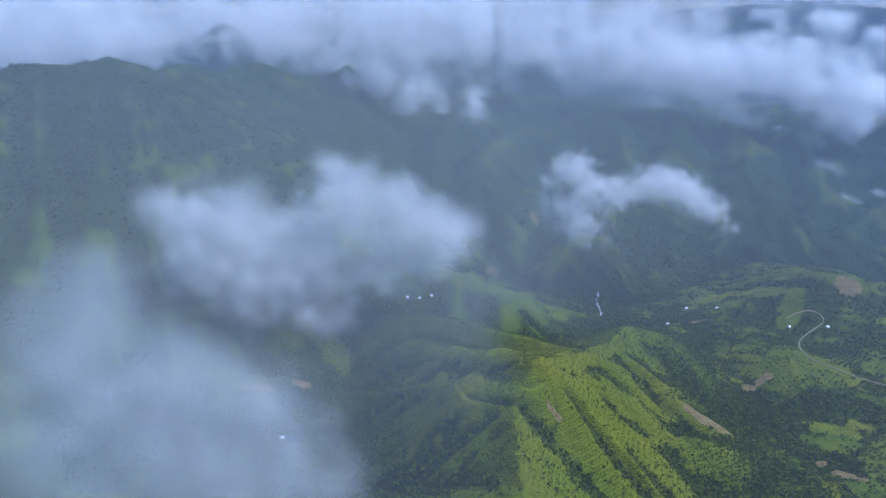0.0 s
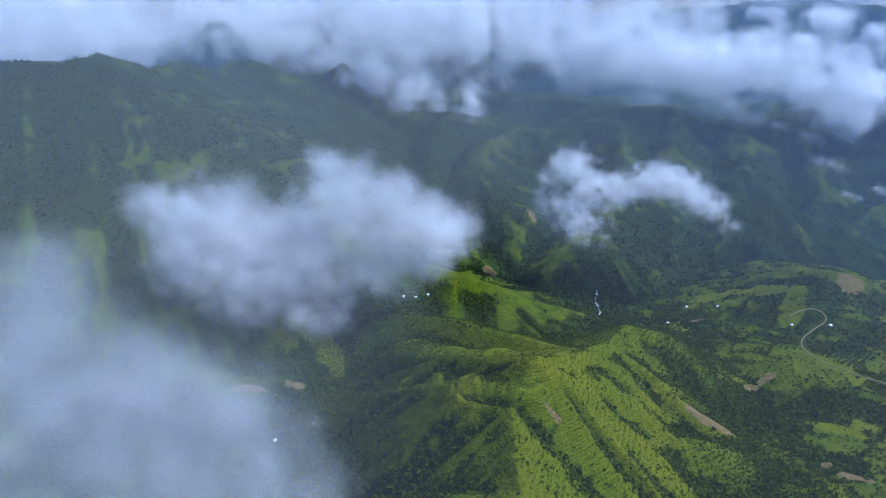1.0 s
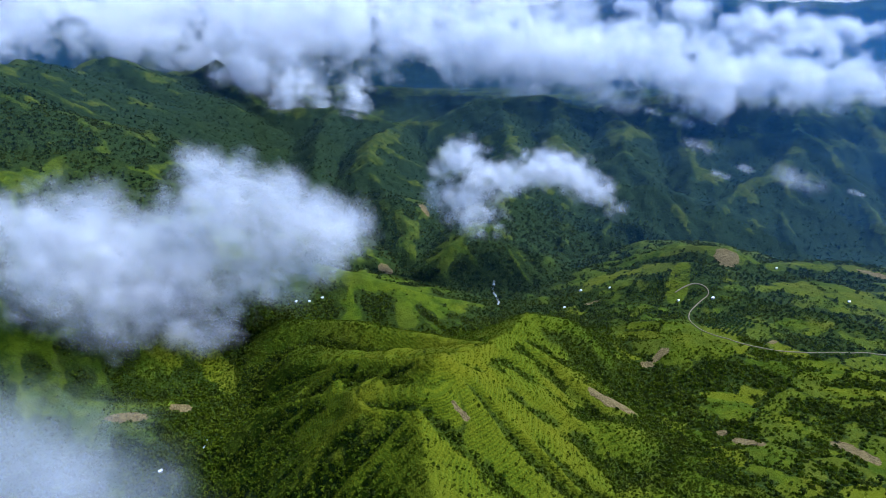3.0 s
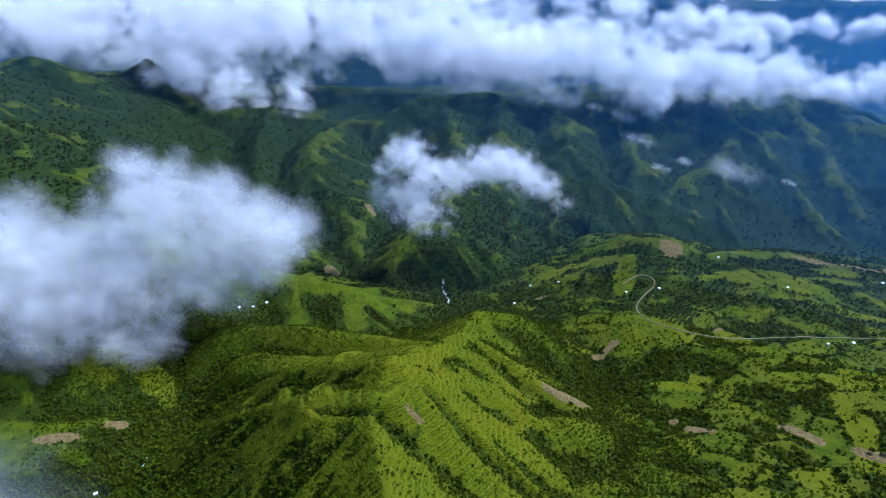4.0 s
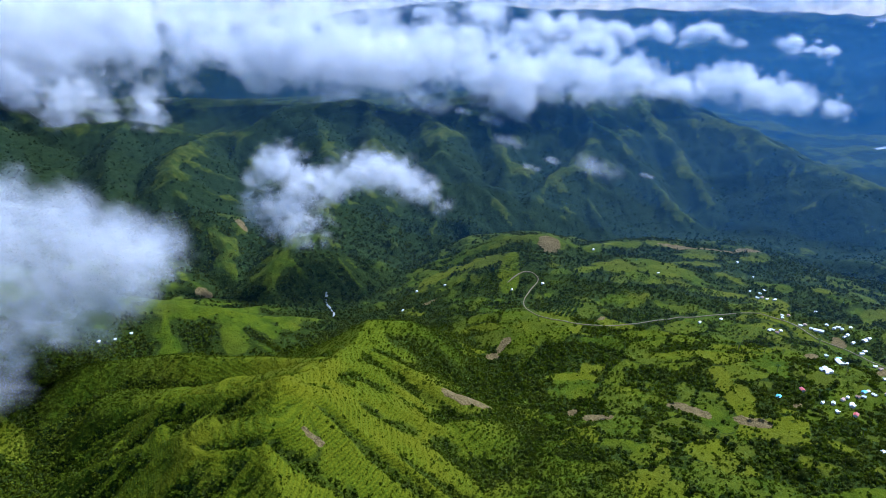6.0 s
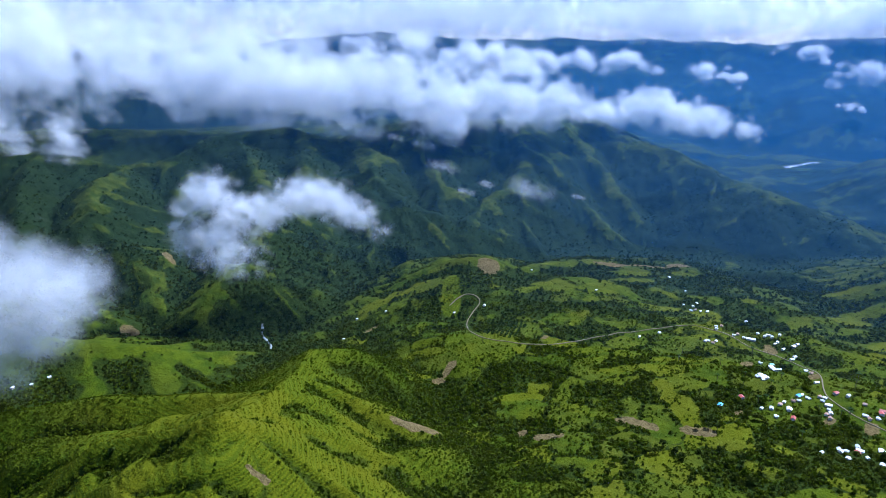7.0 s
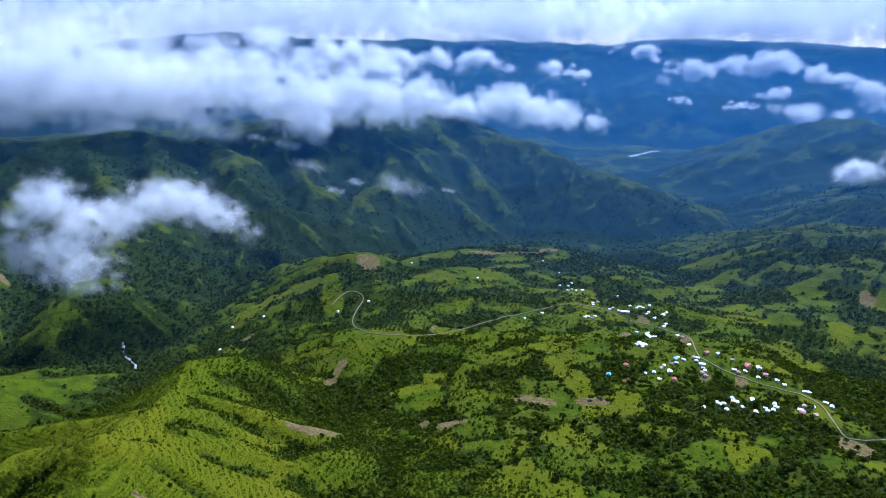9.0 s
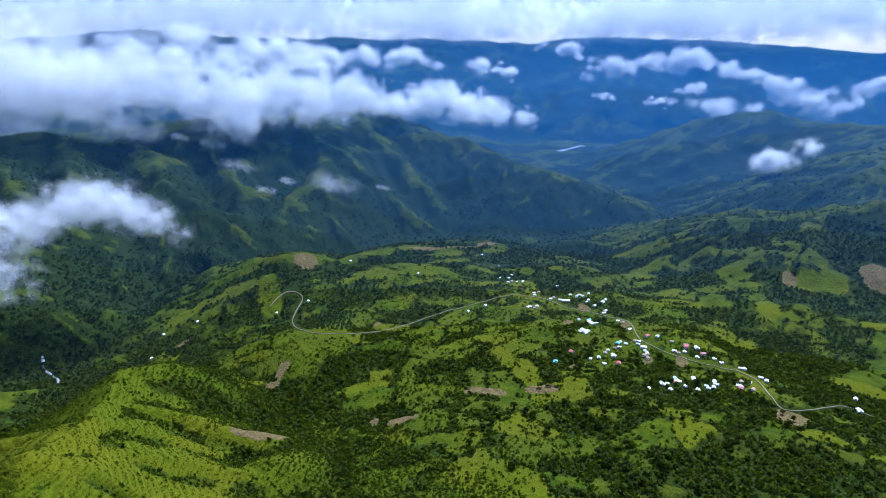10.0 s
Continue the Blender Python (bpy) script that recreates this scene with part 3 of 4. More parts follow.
def build_ground():
    fine = np.radians(np.arange(-94, 42.01, 0.155))
    coarse = np.radians(np.arange(48, 259, 4.0))
    yaw = np.concatenate([fine, coarse])
    r = np.concatenate([[0.05, 40, 90, 150, 200, 250], np.geomspace(285, 4800, 500)])
    x = MID[0] - np.sin(yaw)[None, :] * r[:, None]
    y = MID[1] + np.cos(yaw)[None, :] * r[:, None]
    z = height(x.ravel(), y.ravel()).reshape(x.shape)
    verts = np.stack([x, y, z], -1).reshape(-1, 3)
    rows, cols = x.shape
    i, j = np.meshgrid(np.arange(rows - 1), np.arange(cols), indexing="ij")
    k = (j + 1) % cols
    faces = np.stack([i * cols + j, (i + 1) * cols + j, (i + 1) * cols + k, i * cols + k], -1).reshape(-1, 4)
    faces = faces[:, ::-1]
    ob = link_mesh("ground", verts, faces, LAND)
    def blurred(a, k, axis):
        pad = [(k, k) if q == axis else (0, 0) for q in (0, 1)]
        c = np.cumsum(np.pad(a, pad, mode="edge"), axis)
        take = lambda i, j: np.take(c, np.arange(i, j), axis)
        return (take(2 * k, c.shape[axis]) - take(0, c.shape[axis] - 2 * k)) / (2 * k)

    round_about = blurred(blurred(z, 6, 0), 12, 1)[: z.shape[0], : z.shape[1]]
    hollow = np.clip((round_about - z).ravel() / 4, -0.24, 0.5)
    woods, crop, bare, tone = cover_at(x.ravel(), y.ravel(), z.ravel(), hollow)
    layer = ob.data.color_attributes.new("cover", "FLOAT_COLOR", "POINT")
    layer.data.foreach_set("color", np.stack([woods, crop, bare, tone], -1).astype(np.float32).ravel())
    return tagged(ob, "green mountain land with ridges, gullies, fields and woods", "terrain", kind="structure")


ground = build_ground()


# ---------------------------------------------------------------- roads and river, laid on the land
def strip(name, line, width, material, label, category, lift=0.7):
    """A band along a line, bent smoothly and laid on the ground, with a shallow edge."""
    p = np.array(line, float)
    t = np.linspace(0, len(p) - 1, (len(p) - 1) * 10 + 1)
    i = np.clip(t.astype(int), 0, len(p) - 2)
    u = (t - i)[:, None]
    a, b, c, d = p[np.maximum(i - 1, 0)], p[i], p[i + 1], p[np.minimum(i + 2, len(p) - 1)]
    q = 0.5 * (2 * b + (c - a) * u + (2 * a - 5 * b + 4 * c - d) * u**2 + (3 * b - a - 3 * c + d) * u**3)
    way = np.gradient(q, axis=0)
    way /= np.linalg.norm(way, axis=1)[:, None]
    side = np.stack([-way[:, 1], way[:, 0]], -1)
    wide = width * (1 + 0.2 * value2(t, t * 0, 5))[:, None] / 2
    rows = []
    for k, drop in ((-1.15, -1.2), (-1, 0), (0, 0.1), (1, 0), (1.15, -1.2)):
        e = q + side * wide * k
        z = height(q[:, 0] + side[:, 0] * 0, q[:, 1])
        z = np.maximum(z, height(e[:, 0], e[:, 1])) + lift + drop
        rows.append(np.column_stack([e, z]))
    verts = np.stack(rows, 1).reshape(-1, 3)
    n, m = len(q), 5
    faces = [(r * m + k, r * m + k + 1, (r + 1) * m + k + 1, (r + 1) * m + k) for r in range(n - 1) for k in range(m - 1)]
    return tagged(link_mesh(name, verts, faces, material), label, category, kind="structure")


strip("road", LANE, 1.6, ROAD, "pale gravel road winding between fields and orchard", "road")
strip("road", TOWN, 1.5, ROAD, "dusty pale village street between tin-roofed houses", "road")
strip("road", LOWER, 1.2, ROAD, "narrow pale road leaving the village through trees", "road")
strip("water", [(300, 1146), (298, 1140), (293, 1131), (292, 1120), (295, 1109), (293, 1085), (285, 1061)], 3.5, WATER, "pale shallow river with white gravel in the gorge", "river")
strip("water", [(2360, 1420), (2400, 1412), (2450, 1420), (2490, 1405), (2520, 1380)], 16, WATER, "pale gravel river bend in the far valley", "river", 2.0)
strip("water", [(-156, 690), (-152, 700), (-157, 712)], 1.6, WATER, "thin pale stream at the bottom of the left valley", "stream")


# ---------------------------------------------------------------- clouds: soft puffs of vapour
def drift(blobs, label, small, large, alpha, cross=26, rough=1.6, size=1.2, seed=1, flat=0.8, lump=None, group="", material=None, cut=0.0, puffy=0.0):
    """A cloud round blobs of x, y, z, radius, made of many soft round puffs of vapour, small at its torn edge and large inside."""
    gen = np.random.default_rng(seed)
    b = np.array(blobs, float)
    b[:, 3] *= size
    lump = lump or float(np.median(b[:, 3])) * 0.8
    mean = 0.45 * small + 0.55 * large
    want = int(cross * 0.55 * np.pi * (b[:, 3] ** 2).sum() / (0.5 * np.pi * mean**2))
    found, fields, have = [], [], 0
    share = b[:, 3] ** 2 / (b[:, 3] ** 2).sum()
    for _ in range(8):
        k = gen.choice(len(b), 2 * want, p=share)
        off = gen.normal(size=(len(k), 3)) * 0.75 * b[k, 3:]
        off[:, 2] *= flat
        p = b[k, :3] + off
        far = np.zeros(len(p))
        for px, py, pz, r in b:
            far += np.exp(-2.2 * ((p[:, 0] - px) ** 2 + (p[:, 1] - py) ** 2 + ((p[:, 2] - pz) / flat) ** 2) / (r * r))
        near = 0.5 * np.log(np.maximum(far, 1e-6)) + 0.75 - cut + 0.75 * rough > -0.7
        p, far = p[near], far[near]
        n = 0.5 * fbm3(p[:, 0] / lump, p[:, 1] / lump, p[:, 2] / lump, 3, seed, 0.5) + 0.85 * fbm3(p[:, 0] / lump * 3.1, p[:, 1] / lump * 3.1, p[:, 2] / lump * 3.1, 3, seed + 9, 0.6)
        if puffy:
            n = (1 - puffy) * n + puffy * billow3(p[:, 0] / lump * 1.4, p[:, 1] / lump * 1.4, p[:, 2] / lump * 1.4, 4, seed + 5)
        f = 0.5 * np.log(np.maximum(far, 1e-6)) + 0.75 + rough * n - cut
        keep = gen.random(len(f)) < smooth(-0.7 + 0.4 * puffy, 0.25, f)
        found.append(p[keep])
        fields.append(f[keep])
        have += keep.sum()
        if have > want:
            break
    p, f = np.concatenate(found)[:want], np.concatenate(fields)[:want]
    deep = smooth(-0.6, 0.7, f)
    r = (small + (large - small) * deep**1.4) * gen.uniform(0.4, 1.4, len(p))
    a = alpha * (0.12 + 0.35 * puffy + (0.88 - 0.35 * puffy) * deep)
    u = gen.normal(size=(len(p), 3))
    u /= np.linalg.norm(u, axis=1)[:, None]
    v = np.cross(u, gen.normal(size=(len(p), 3)))
    v /= np.linalg.norm(v, axis=1)[:, None]
    ang = np.arange(8) * math.pi / 4
    rim = p[:, None] + r[:, None, None] * (np.cos(ang)[None, :, None] * u[:, None] + np.sin(ang)[None, :, None] * v[:, None])
    verts = np.concatenate([p[:, None], rim], 1)          # a middle and a rim of eight
    local = np.array([(0, 1 + k, 1 + (k + 1) % 8) for k in range(8)])
    thick = np.concatenate([np.ones(1), np.zeros(8)])
    top = tagged(new("cloud"), label, "cloud", group)
    # lobes along the length of the cloud
    flow = p[:, :2] - p[:, :2].mean(0)
    way = np.linalg.svd(flow[:: max(1, len(flow) // 2000)], full_matrices=False)[2][0]
    run = flow @ way + 0.15 * np.ptp(flow @ way) * gen.normal(size=len(p)) * 0.3
    order = np.argsort(run)
    for some in np.array_split(order, 4 if len(b) > 3 else 2):
        faces = (local[None] + 9 * np.arange(len(some))[:, None, None]).reshape(-1, 3)
        ob = link_mesh("lobe", verts[some].reshape(-1, 3), faces, material or PUFF)
        layer = ob.data.color_attributes.new("depth", "FLOAT_COLOR", "POINT")
        w = np.repeat(a[some][:, None] * thick[None], 4).reshape(-1, 4)
        layer.data.foreach_set("color", w.astype(np.float32).ravel())
        ob["kind"] = "stuff"
        ob.parent = top
    return top


WHITE = rgb(0.95, 0.97, 0.992)


PUFF = vapour("vapour_puff", 1.0, WHITE, 0.03, -0.5, 0.0, 0.0, form=1.0, edge="depth", through=0.5)
GREY = vapour("vapour_grey", 1.0, rgb(0.78, 0.82, 0.85), 0.03, -0.5, 0.0, 0.0, form=1.0, edge="depth", through=0.5)

BANK = [(-1301, 1788, 400, 210), (-1111, 1913, 411, 153), (-1000, 2140, 380, 117), (-830, 2330, 395, 120), (-660, 2420, 370, 110), (-540, 2520, 335, 115), (-360, 2520, 290, 100), (-250, 2190, 222, 58), (-165, 2140, 202, 55),
        (-67, 2064, 196, 90), (88, 2014, 160, 53), (-186, 2308, 368, 120), (-140, 2279, 370, 153), (60, 2260, 350, 120), (265, 2218, 335, 112), (482, 2129, 310, 119)]
drift(BANK, "long white cloud bank lying along the mountain crest", 4.5, 28, 0.13, cross=19, seed=3, size=1.45, rough=2.3, lump=150, cut=0.1, puffy=0.7)
drift([(-1700, 2000, 430, 200), (-1400, 2300, 440, 180), (-1050, 2500, 430, 170), (-700, 2620, 430, 150), (-400, 2700, 440, 140), (-100, 2700, 430, 140), (180, 2660, 425, 130), (450, 2600, 410, 120), (700, 2520, 390, 100), (900, 2420, 370, 90)],
      "white cloud bank filling the sky behind the peak", 9, 40, 0.13, cross=17, seed=2, size=1.3, rough=2.0, lump=190, puffy=0.6)
drift([(482, 2129, 310, 110), (590, 2070, 295, 105), (693, 2015, 279, 107), (800, 1940, 275, 105), (919, 1862, 282, 118), (1040, 1771, 230, 83), (1130, 1720, 240, 85), (1223, 1670, 247, 96), (1387, 1597, 232, 70), (1048, 1671, 161, 36), (1039, 1677, 223, 60), (1300, 1630, 225, 70)],
      "long white cloud bank piled over the ridge crest", 4, 23, 0.13, cross=19, seed=4, size=1.4, rough=2.4, lump=120, cut=0.1, puffy=0.7)
drift([(1480, 1600, 205, 40), (1560, 1620, 195, 42), (1643, 1626, 189, 52), (1730, 1600, 195, 55), (1821, 1574, 200, 70), (1854, 1533, 168, 55), (1960, 1475, 152, 60), (2020, 1386, 135, 38), (2094, 1395, 112, 40), (1911, 1495, 155, 60)],
      "white cloud tail hanging over the end of the ridge", 3.5, 20, 0.13, cross=19, seed=5, size=1.3, rough=2.2, lump=85, cut=0.1, puffy=0.7)
def ragged(spots, per, sway, seed, thin=0.7):
    """More blobs strewn along a chain of blobs, so that it frays and varies."""
    gen = random.Random(seed)
    out = []
    for (ax, ay, az, ar), (bx, by, bz, br) in zip(spots, spots[1:]):
        for _ in range(per):
            u, r = gen.random(), gen.uniform(0.35, 1.0) ** 1.3
            out.append((ax + (bx - ax) * u + gen.gauss(0, sway), ay + (by - ay) * u + gen.gauss(0, sway), az + (bz - az) * u + gen.gauss(0, sway) * thin, (ar + (br - ar) * u) * r))
    return out


drift(ragged([(1600, 2520, 330, 60), (1761, 2391, 315, 60), (1930, 2252, 323, 62), (2131, 2128, 329, 52), (2318, 1993, 310, 46), (2449, 1822, 277, 32)], 7, 26, 3),
      "thin white cloud streak before the far mountains", 8, 28, 0.13, seed=6, size=1.2, rough=2.4, lump=80, flat=0.6)
drift(ragged([(1100, 2100, 385, 60), (1320, 2080, 350, 70), (1520, 2060, 320, 60), (1700, 2000, 290, 50)], 6, 40, 8),
      "torn white cloud shreds trailing behind the ridge bank", 9, 32, 0.12, seed=16, size=1.2, rough=2.4, lump=90, flat=0.7)
drift([(-383, 845, 203, 36), (-334, 866, 184, 50), (-277, 876, 163, 55), (-331, 835, 137, 48), (-248, 844, 107, 63), (-190, 859, 72, 47), (-187, 881, 134, 58), (-144, 919, 205, 37), (-156, 917, 241, 22), (-93, 916, 167, 61), (-36, 921, 143, 49), (20, 931, 128, 35), (-86, 907, 90, 43), (-155, 857, 38, 29), (-14, 921, 94, 28)],
      "big soft white cloud drifting over the valley", 5, 21, 0.047, cross=30, seed=7, size=1.5, rough=2.1, lump=80, puffy=0.15)
drift([(226, 1199, 150, 31), (246, 1195, 168, 25), (266, 1191, 176, 25), (229, 1178, 105, 36), (250, 1160, 82, 36), (271, 1138, 69, 33), (290, 1180, 140, 24), (314, 1179, 120, 28), (345, 1185, 132, 30), (382, 1189, 146, 33), (415, 1188, 142, 33), (448, 1187, 136, 34), (475, 1165, 124, 30), (490, 1147, 110, 30), (506, 1107, 87, 22)],
      "arched wisp of white cloud before the mountain side", 2.0, 12.5, 0.06, cross=24, seed=8, size=1.4, rough=2.9, lump=46, cut=0.15)
MIST_BANK = [(-237, 361, 278, 56), (-225, 320, 228, 66), (-187, 368, 219, 50), (-151, 352, 179, 58), (-95, 362, 152, 42), (-238, 396, 303, 24), (-123, 385, 194, 30), (-200, 340, 190, 60), (-140, 330, 140, 50)]
drift([(2 + 0.42 * (x - 2), 11 + 0.42 * (y - 11), 453 + 0.42 * (z - 453), 0.42 * r) for x, y, z, r in MIST_BANK],
      "thin pale mist bank hanging close below the flight", 2.0, 10, 0.03, seed=9, size=1.15, rough=1.9, lump=25, material=GREY)
WISPS = [(819, 1800, 125, 50), (951, 1673, 123, 23), (1101, 1383, 24, 42), (1192, 1300, 19, 12), (941, 1562, 62, 28), (937, 1445, 34, 15), (1011, 1454, 47, 15), (882, 1712, 149, 15)]
for k, (x, y, z, r) in enumerate(WISPS):
    z = max(z, float(height(np.array([x]), np.array([y]))[0]) + 0.7 * r)
    drift([(x, y, z, r), (x + 0.9 * r, y - 0.6 * r, z - 0.3 * r, 0.7 * r), (x - 0.7 * r, y + 0.5 * r, z + 0.3 * r, 0.7 * r)], "small torn wisp of cloud clinging to the mountain side", 0.1 * r, 0.45 * r, 0.035, cross=12, seed=60 + k, size=1.1, rough=2.2, lump=0.8 * r, flat=0.6, group="wisps along the ridge")
PUFFS = [(3076, 1789, 344, 61), (3170, 1597, 268, 76), (3257, 1386, 291, 79), (3305, 1251, 310, 85), (3270, 1016, 270, 71), (3212, 826, 208, 69), (3234, 710, 151, 80), (3256, 561, 140, 75), (2886, 905, 110, 94),
         (2895, 1476, 145, 31), (2986, 1255, 134, 36), (3130, 1140, 176, 43), (2046, 534, 62, 59), (3270, 418, 218, 57), (1552, 3393, 404, 78), (2499, 1785, 261, 47)]
for k, (x, y, z, r) in enumerate(PUFFS):
    z = max(z, float(height(np.array([x]), np.array([y]))[0]) + 0.8 * r)
    turn = math.atan2(y, x) + 1.57 + 0.3 * math.sin(3 * k)
    lean = (1.5 * r * math.cos(turn), 1.5 * r * math.sin(turn), 0.35 * r * math.sin(5 * k + 1))
    ends = [(x - lean[0], y - lean[1], z - lean[2], 0.5 * r), (x, y, z, 0.85 * r), (x + lean[0], y + lean[1], z + lean[2], 0.4 * r)]
    drift(ragged(ends, 7, 0.38 * r, 40 + k), "small ragged white cloud floating before the far mountains", 0.05 * r, 0.26 * r, 0.10, cross=16, seed=80 + k, size=1.2, rough=2.9, lump=0.8 * r, flat=0.6, cut=0.25, puffy=0.35, group="small clouds before the far mountains")
DECK = [(-300, 4330), (300, 4330), (900, 4230), (1434, 4200), (2045, 3950), (2674, 3530), (3271, 2960), (3607, 2490), (3872, 2000), (4094, 1420), (4166, 514), (4130, -300), (4000, -900)]
rng = random.Random(5)
heap = []
for (ax, ay), (bx, by) in zip(DECK, DECK[1:]):
    n = max(2, int(math.hypot(bx - ax, by - ay) / 190))
    for k in range(n):
        u = k / n
        heap.append((ax + (bx - ax) * u + rng.uniform(-60, 60), ay + (by - ay) * u + rng.uniform(-60, 60), rng.uniform(470, 560), rng.uniform(140, 200)))
        heap.append((1.12 * (ax + (bx - ax) * u), 1.12 * (ay + (by - ay) * u), rng.uniform(660, 860), rng.uniform(220, 280)))
drift(heap, "broad white cloud deck capping the far mountains", 30, 95, 0.15, cross=14, seed=12, size=1.3, rough=1.5, lump=260, flat=0.7)


# ---------------------------------------------------------------- blue sheets standing in for thin hazy air between the near hills and the far mountains
def haze(radius, share, material):
    yaw = np.radians(np.arange(-110, 60.1, 2))
    z = np.array([-260.0, 60, 250, 450, 700])
    x, y = -np.sin(yaw) * radius, MID[1] + np.cos(yaw) * radius
    verts = np.stack([np.repeat(x, len(z)), np.repeat(y, len(z)), np.tile(z, len(yaw))], -1)
    m = len(z)
    faces = [(i * m + k, (i + 1) * m + k, (i + 1) * m + k + 1, i * m + k + 1) for i in range(len(yaw) - 1) for k in range(m - 1)]
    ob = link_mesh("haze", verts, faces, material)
    layer = ob.data.color_attributes.new("depth", "FLOAT_COLOR", "POINT")
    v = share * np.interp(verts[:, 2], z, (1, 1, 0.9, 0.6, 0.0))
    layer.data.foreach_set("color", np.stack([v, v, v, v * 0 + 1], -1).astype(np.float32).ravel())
    return tagged(ob, "thin blue haze in the air before the mountains", "haze", kind="stuff")


# the blue of scattered daylight is put into the sheets' colour
HAZE_TINT = vapour("haze_tint", 1.0, rgb(0.036, 0.150, 0.40), 0.0016, 0.0, 0.45, 2.0, form=0.0, edge="depth")
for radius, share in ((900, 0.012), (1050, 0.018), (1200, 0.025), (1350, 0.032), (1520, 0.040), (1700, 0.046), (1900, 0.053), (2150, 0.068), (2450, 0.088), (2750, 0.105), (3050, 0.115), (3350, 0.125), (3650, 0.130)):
    haze(radius, share, HAZE_TINT)


# ---------------------------------------------------------------- mist at the start of the flight, with a gap along the way
def mist_ring(s, share, material):
    times = [row[0] for row in FLIGHT]
    base, ahead = (Vector([float(np.interp(q, times, [row[k] for row in FLIGHT])) for k in (1, 2, 3)]) for q in (s, s + 0.1))
    turn = (ahead - base).normalized().to_track_quat("Z", "Y").to_matrix()
    radii = np.array([0.5, 0.6, 0.8, 1.1, 1.7, 12.0, 24.0, 44.0])
    thick = np.array([0, 0.15, 0.5, 0.85, 1, 1, 1, 1])
    n = 48
    ang = np.linspace(0, 2 * math.pi, n, endpoint=False)
    local = np.stack([np.outer(radii, np.cos(ang)), np.outer(radii, np.sin(ang)), 0.06 * radii[:, None] * np.sin(3 * ang + 9 * s)[None]], -1).reshape(-1, 3)
    verts = local @ np.array(turn).T + np.array(base)
    faces = [(r * n + k, r * n + (k + 1) % n, (r + 1) * n + (k + 1) % n, (r + 1) * n + k) for r in range(len(radii) - 1) for k in range(n)]
    ob = link_mesh("mist", verts, faces, material)
    layer = ob.data.color_attributes.new("depth", "FLOAT_COLOR", "POINT")
    lean = (0.8 * local[:, 1] + 0.45 * local[:, 0]) / np.repeat(radii, n)      # thicker above than below
    v = share * np.repeat(thick, n) * (0.60 + 0.48 * lean)
    layer.data.foreach_set("color", np.stack([v, v, v, v * 0 + 1], -1).astype(np.float32).ravel())
    return tagged(ob, "thin grey-blue mist torn open by the wind", "mist", kind="stuff")


DAMP = vapour("thin_mist", 0.85, rgb(0.42, 0.49, 0.56), 0.06, 0.0, 0.6, 3.0, form=0.0, edge="depth")
for s, share in ((0.5, 0.03), (0.7, 0.05), (0.9, 0.08), (1.05, 0.10), (1.2, 0.12), (1.35, 0.13), (1.5, 0.13), (1.65, 0.12), (1.85, 0.10)):
    mist_ring(s, share, DAMP)


# ---------------------------------------------------------------- houses
def part(name, bm, material, parent, label=""):
    me = bpy.data.meshes.new(name)
    bm.to_mesh(me)
    bm.free()
    me.materials.append(material)
    ob = new(name, me)
    ob.parent = parent
    if label:
        ob["label"] = label
    return ob


def box(bm, x0, x1, y0, y1, z0, z1):
    v = [bm.verts.new((x, y, z)) for z in (z0, z1) for y in (y0, y1) for x in (x0, x1)]
    for f in ((0, 2, 3, 1), (4, 5, 7, 6), (0, 1, 5, 4), (2, 6, 7, 3), (0, 4, 6, 2), (1, 3, 7, 5)):
        bm.faces.new([v[k] for k in f])


def house(long, wide, eave, rise, roof, colour, porch):
    """A small house with a gabled sheet roof, at the origin."""
    top = new("house")
    bm = bmesh.new()
    a, b = long / 2, wide / 2
    box(bm, -a, a, -b, b, -1.5, eave)
    for x in (-a, a):
        v = [bm.verts.new(p) for p in ((x, -b, eave), (x, b, eave), (x, 0, eave + rise * 0.92))]
        bm.faces.new(v)
    part("wall", bm, WALL, top)
    bm = bmesh.new()
    o, th = 0.7, 0.14
    for s in (-1, 1):
        low, high = eave - 0.25, eave + rise
        pts = [(-a - o, s * (b + o), low), (a + o, s * (b + o), low), (a + o, 0, high), (-a - o, 0, high)]
        lower = [bm.verts.new(p) for p in pts]
        upper = [bm.verts.new((p[0], p[1], p[2] + th)) for p in pts]
        bm.faces.new(upper)
        bm.faces.new(lower[::-1])
        for k in range(4):
            bm.faces.new((lower[k], lower[(k + 1) % 4], upper[(k + 1) % 4], upper[k]))
        if porch and s < 0:
            box(bm, -a * 0.5, a * 0.5, -b - o - 1.8, -b - o, eave - 0.55, eave - 0.42)
    bmesh.ops.recalc_face_normals(bm, faces=bm.faces)
    part("roof", bm, roof, top, colour + " metal sheet roof")
    bm = bmesh.new()
    box(bm, -0.5, 0.5, -b - 0.05, -b + 0.05, 0, 2.0)
    part("door", bm, DARK, top, "dark wooden door")
    for x, y in ((-a * 0.6, -b), (a * 0.6, -b), (0, b)):
        bm = bmesh.new()
        box(bm, x - 0.6, x + 0.6, y - 0.05, y + 0.05, 1.0, 2.0)
        part("window", bm, DARK, top, "dark window opening")
    return top


rng = random.Random(17)
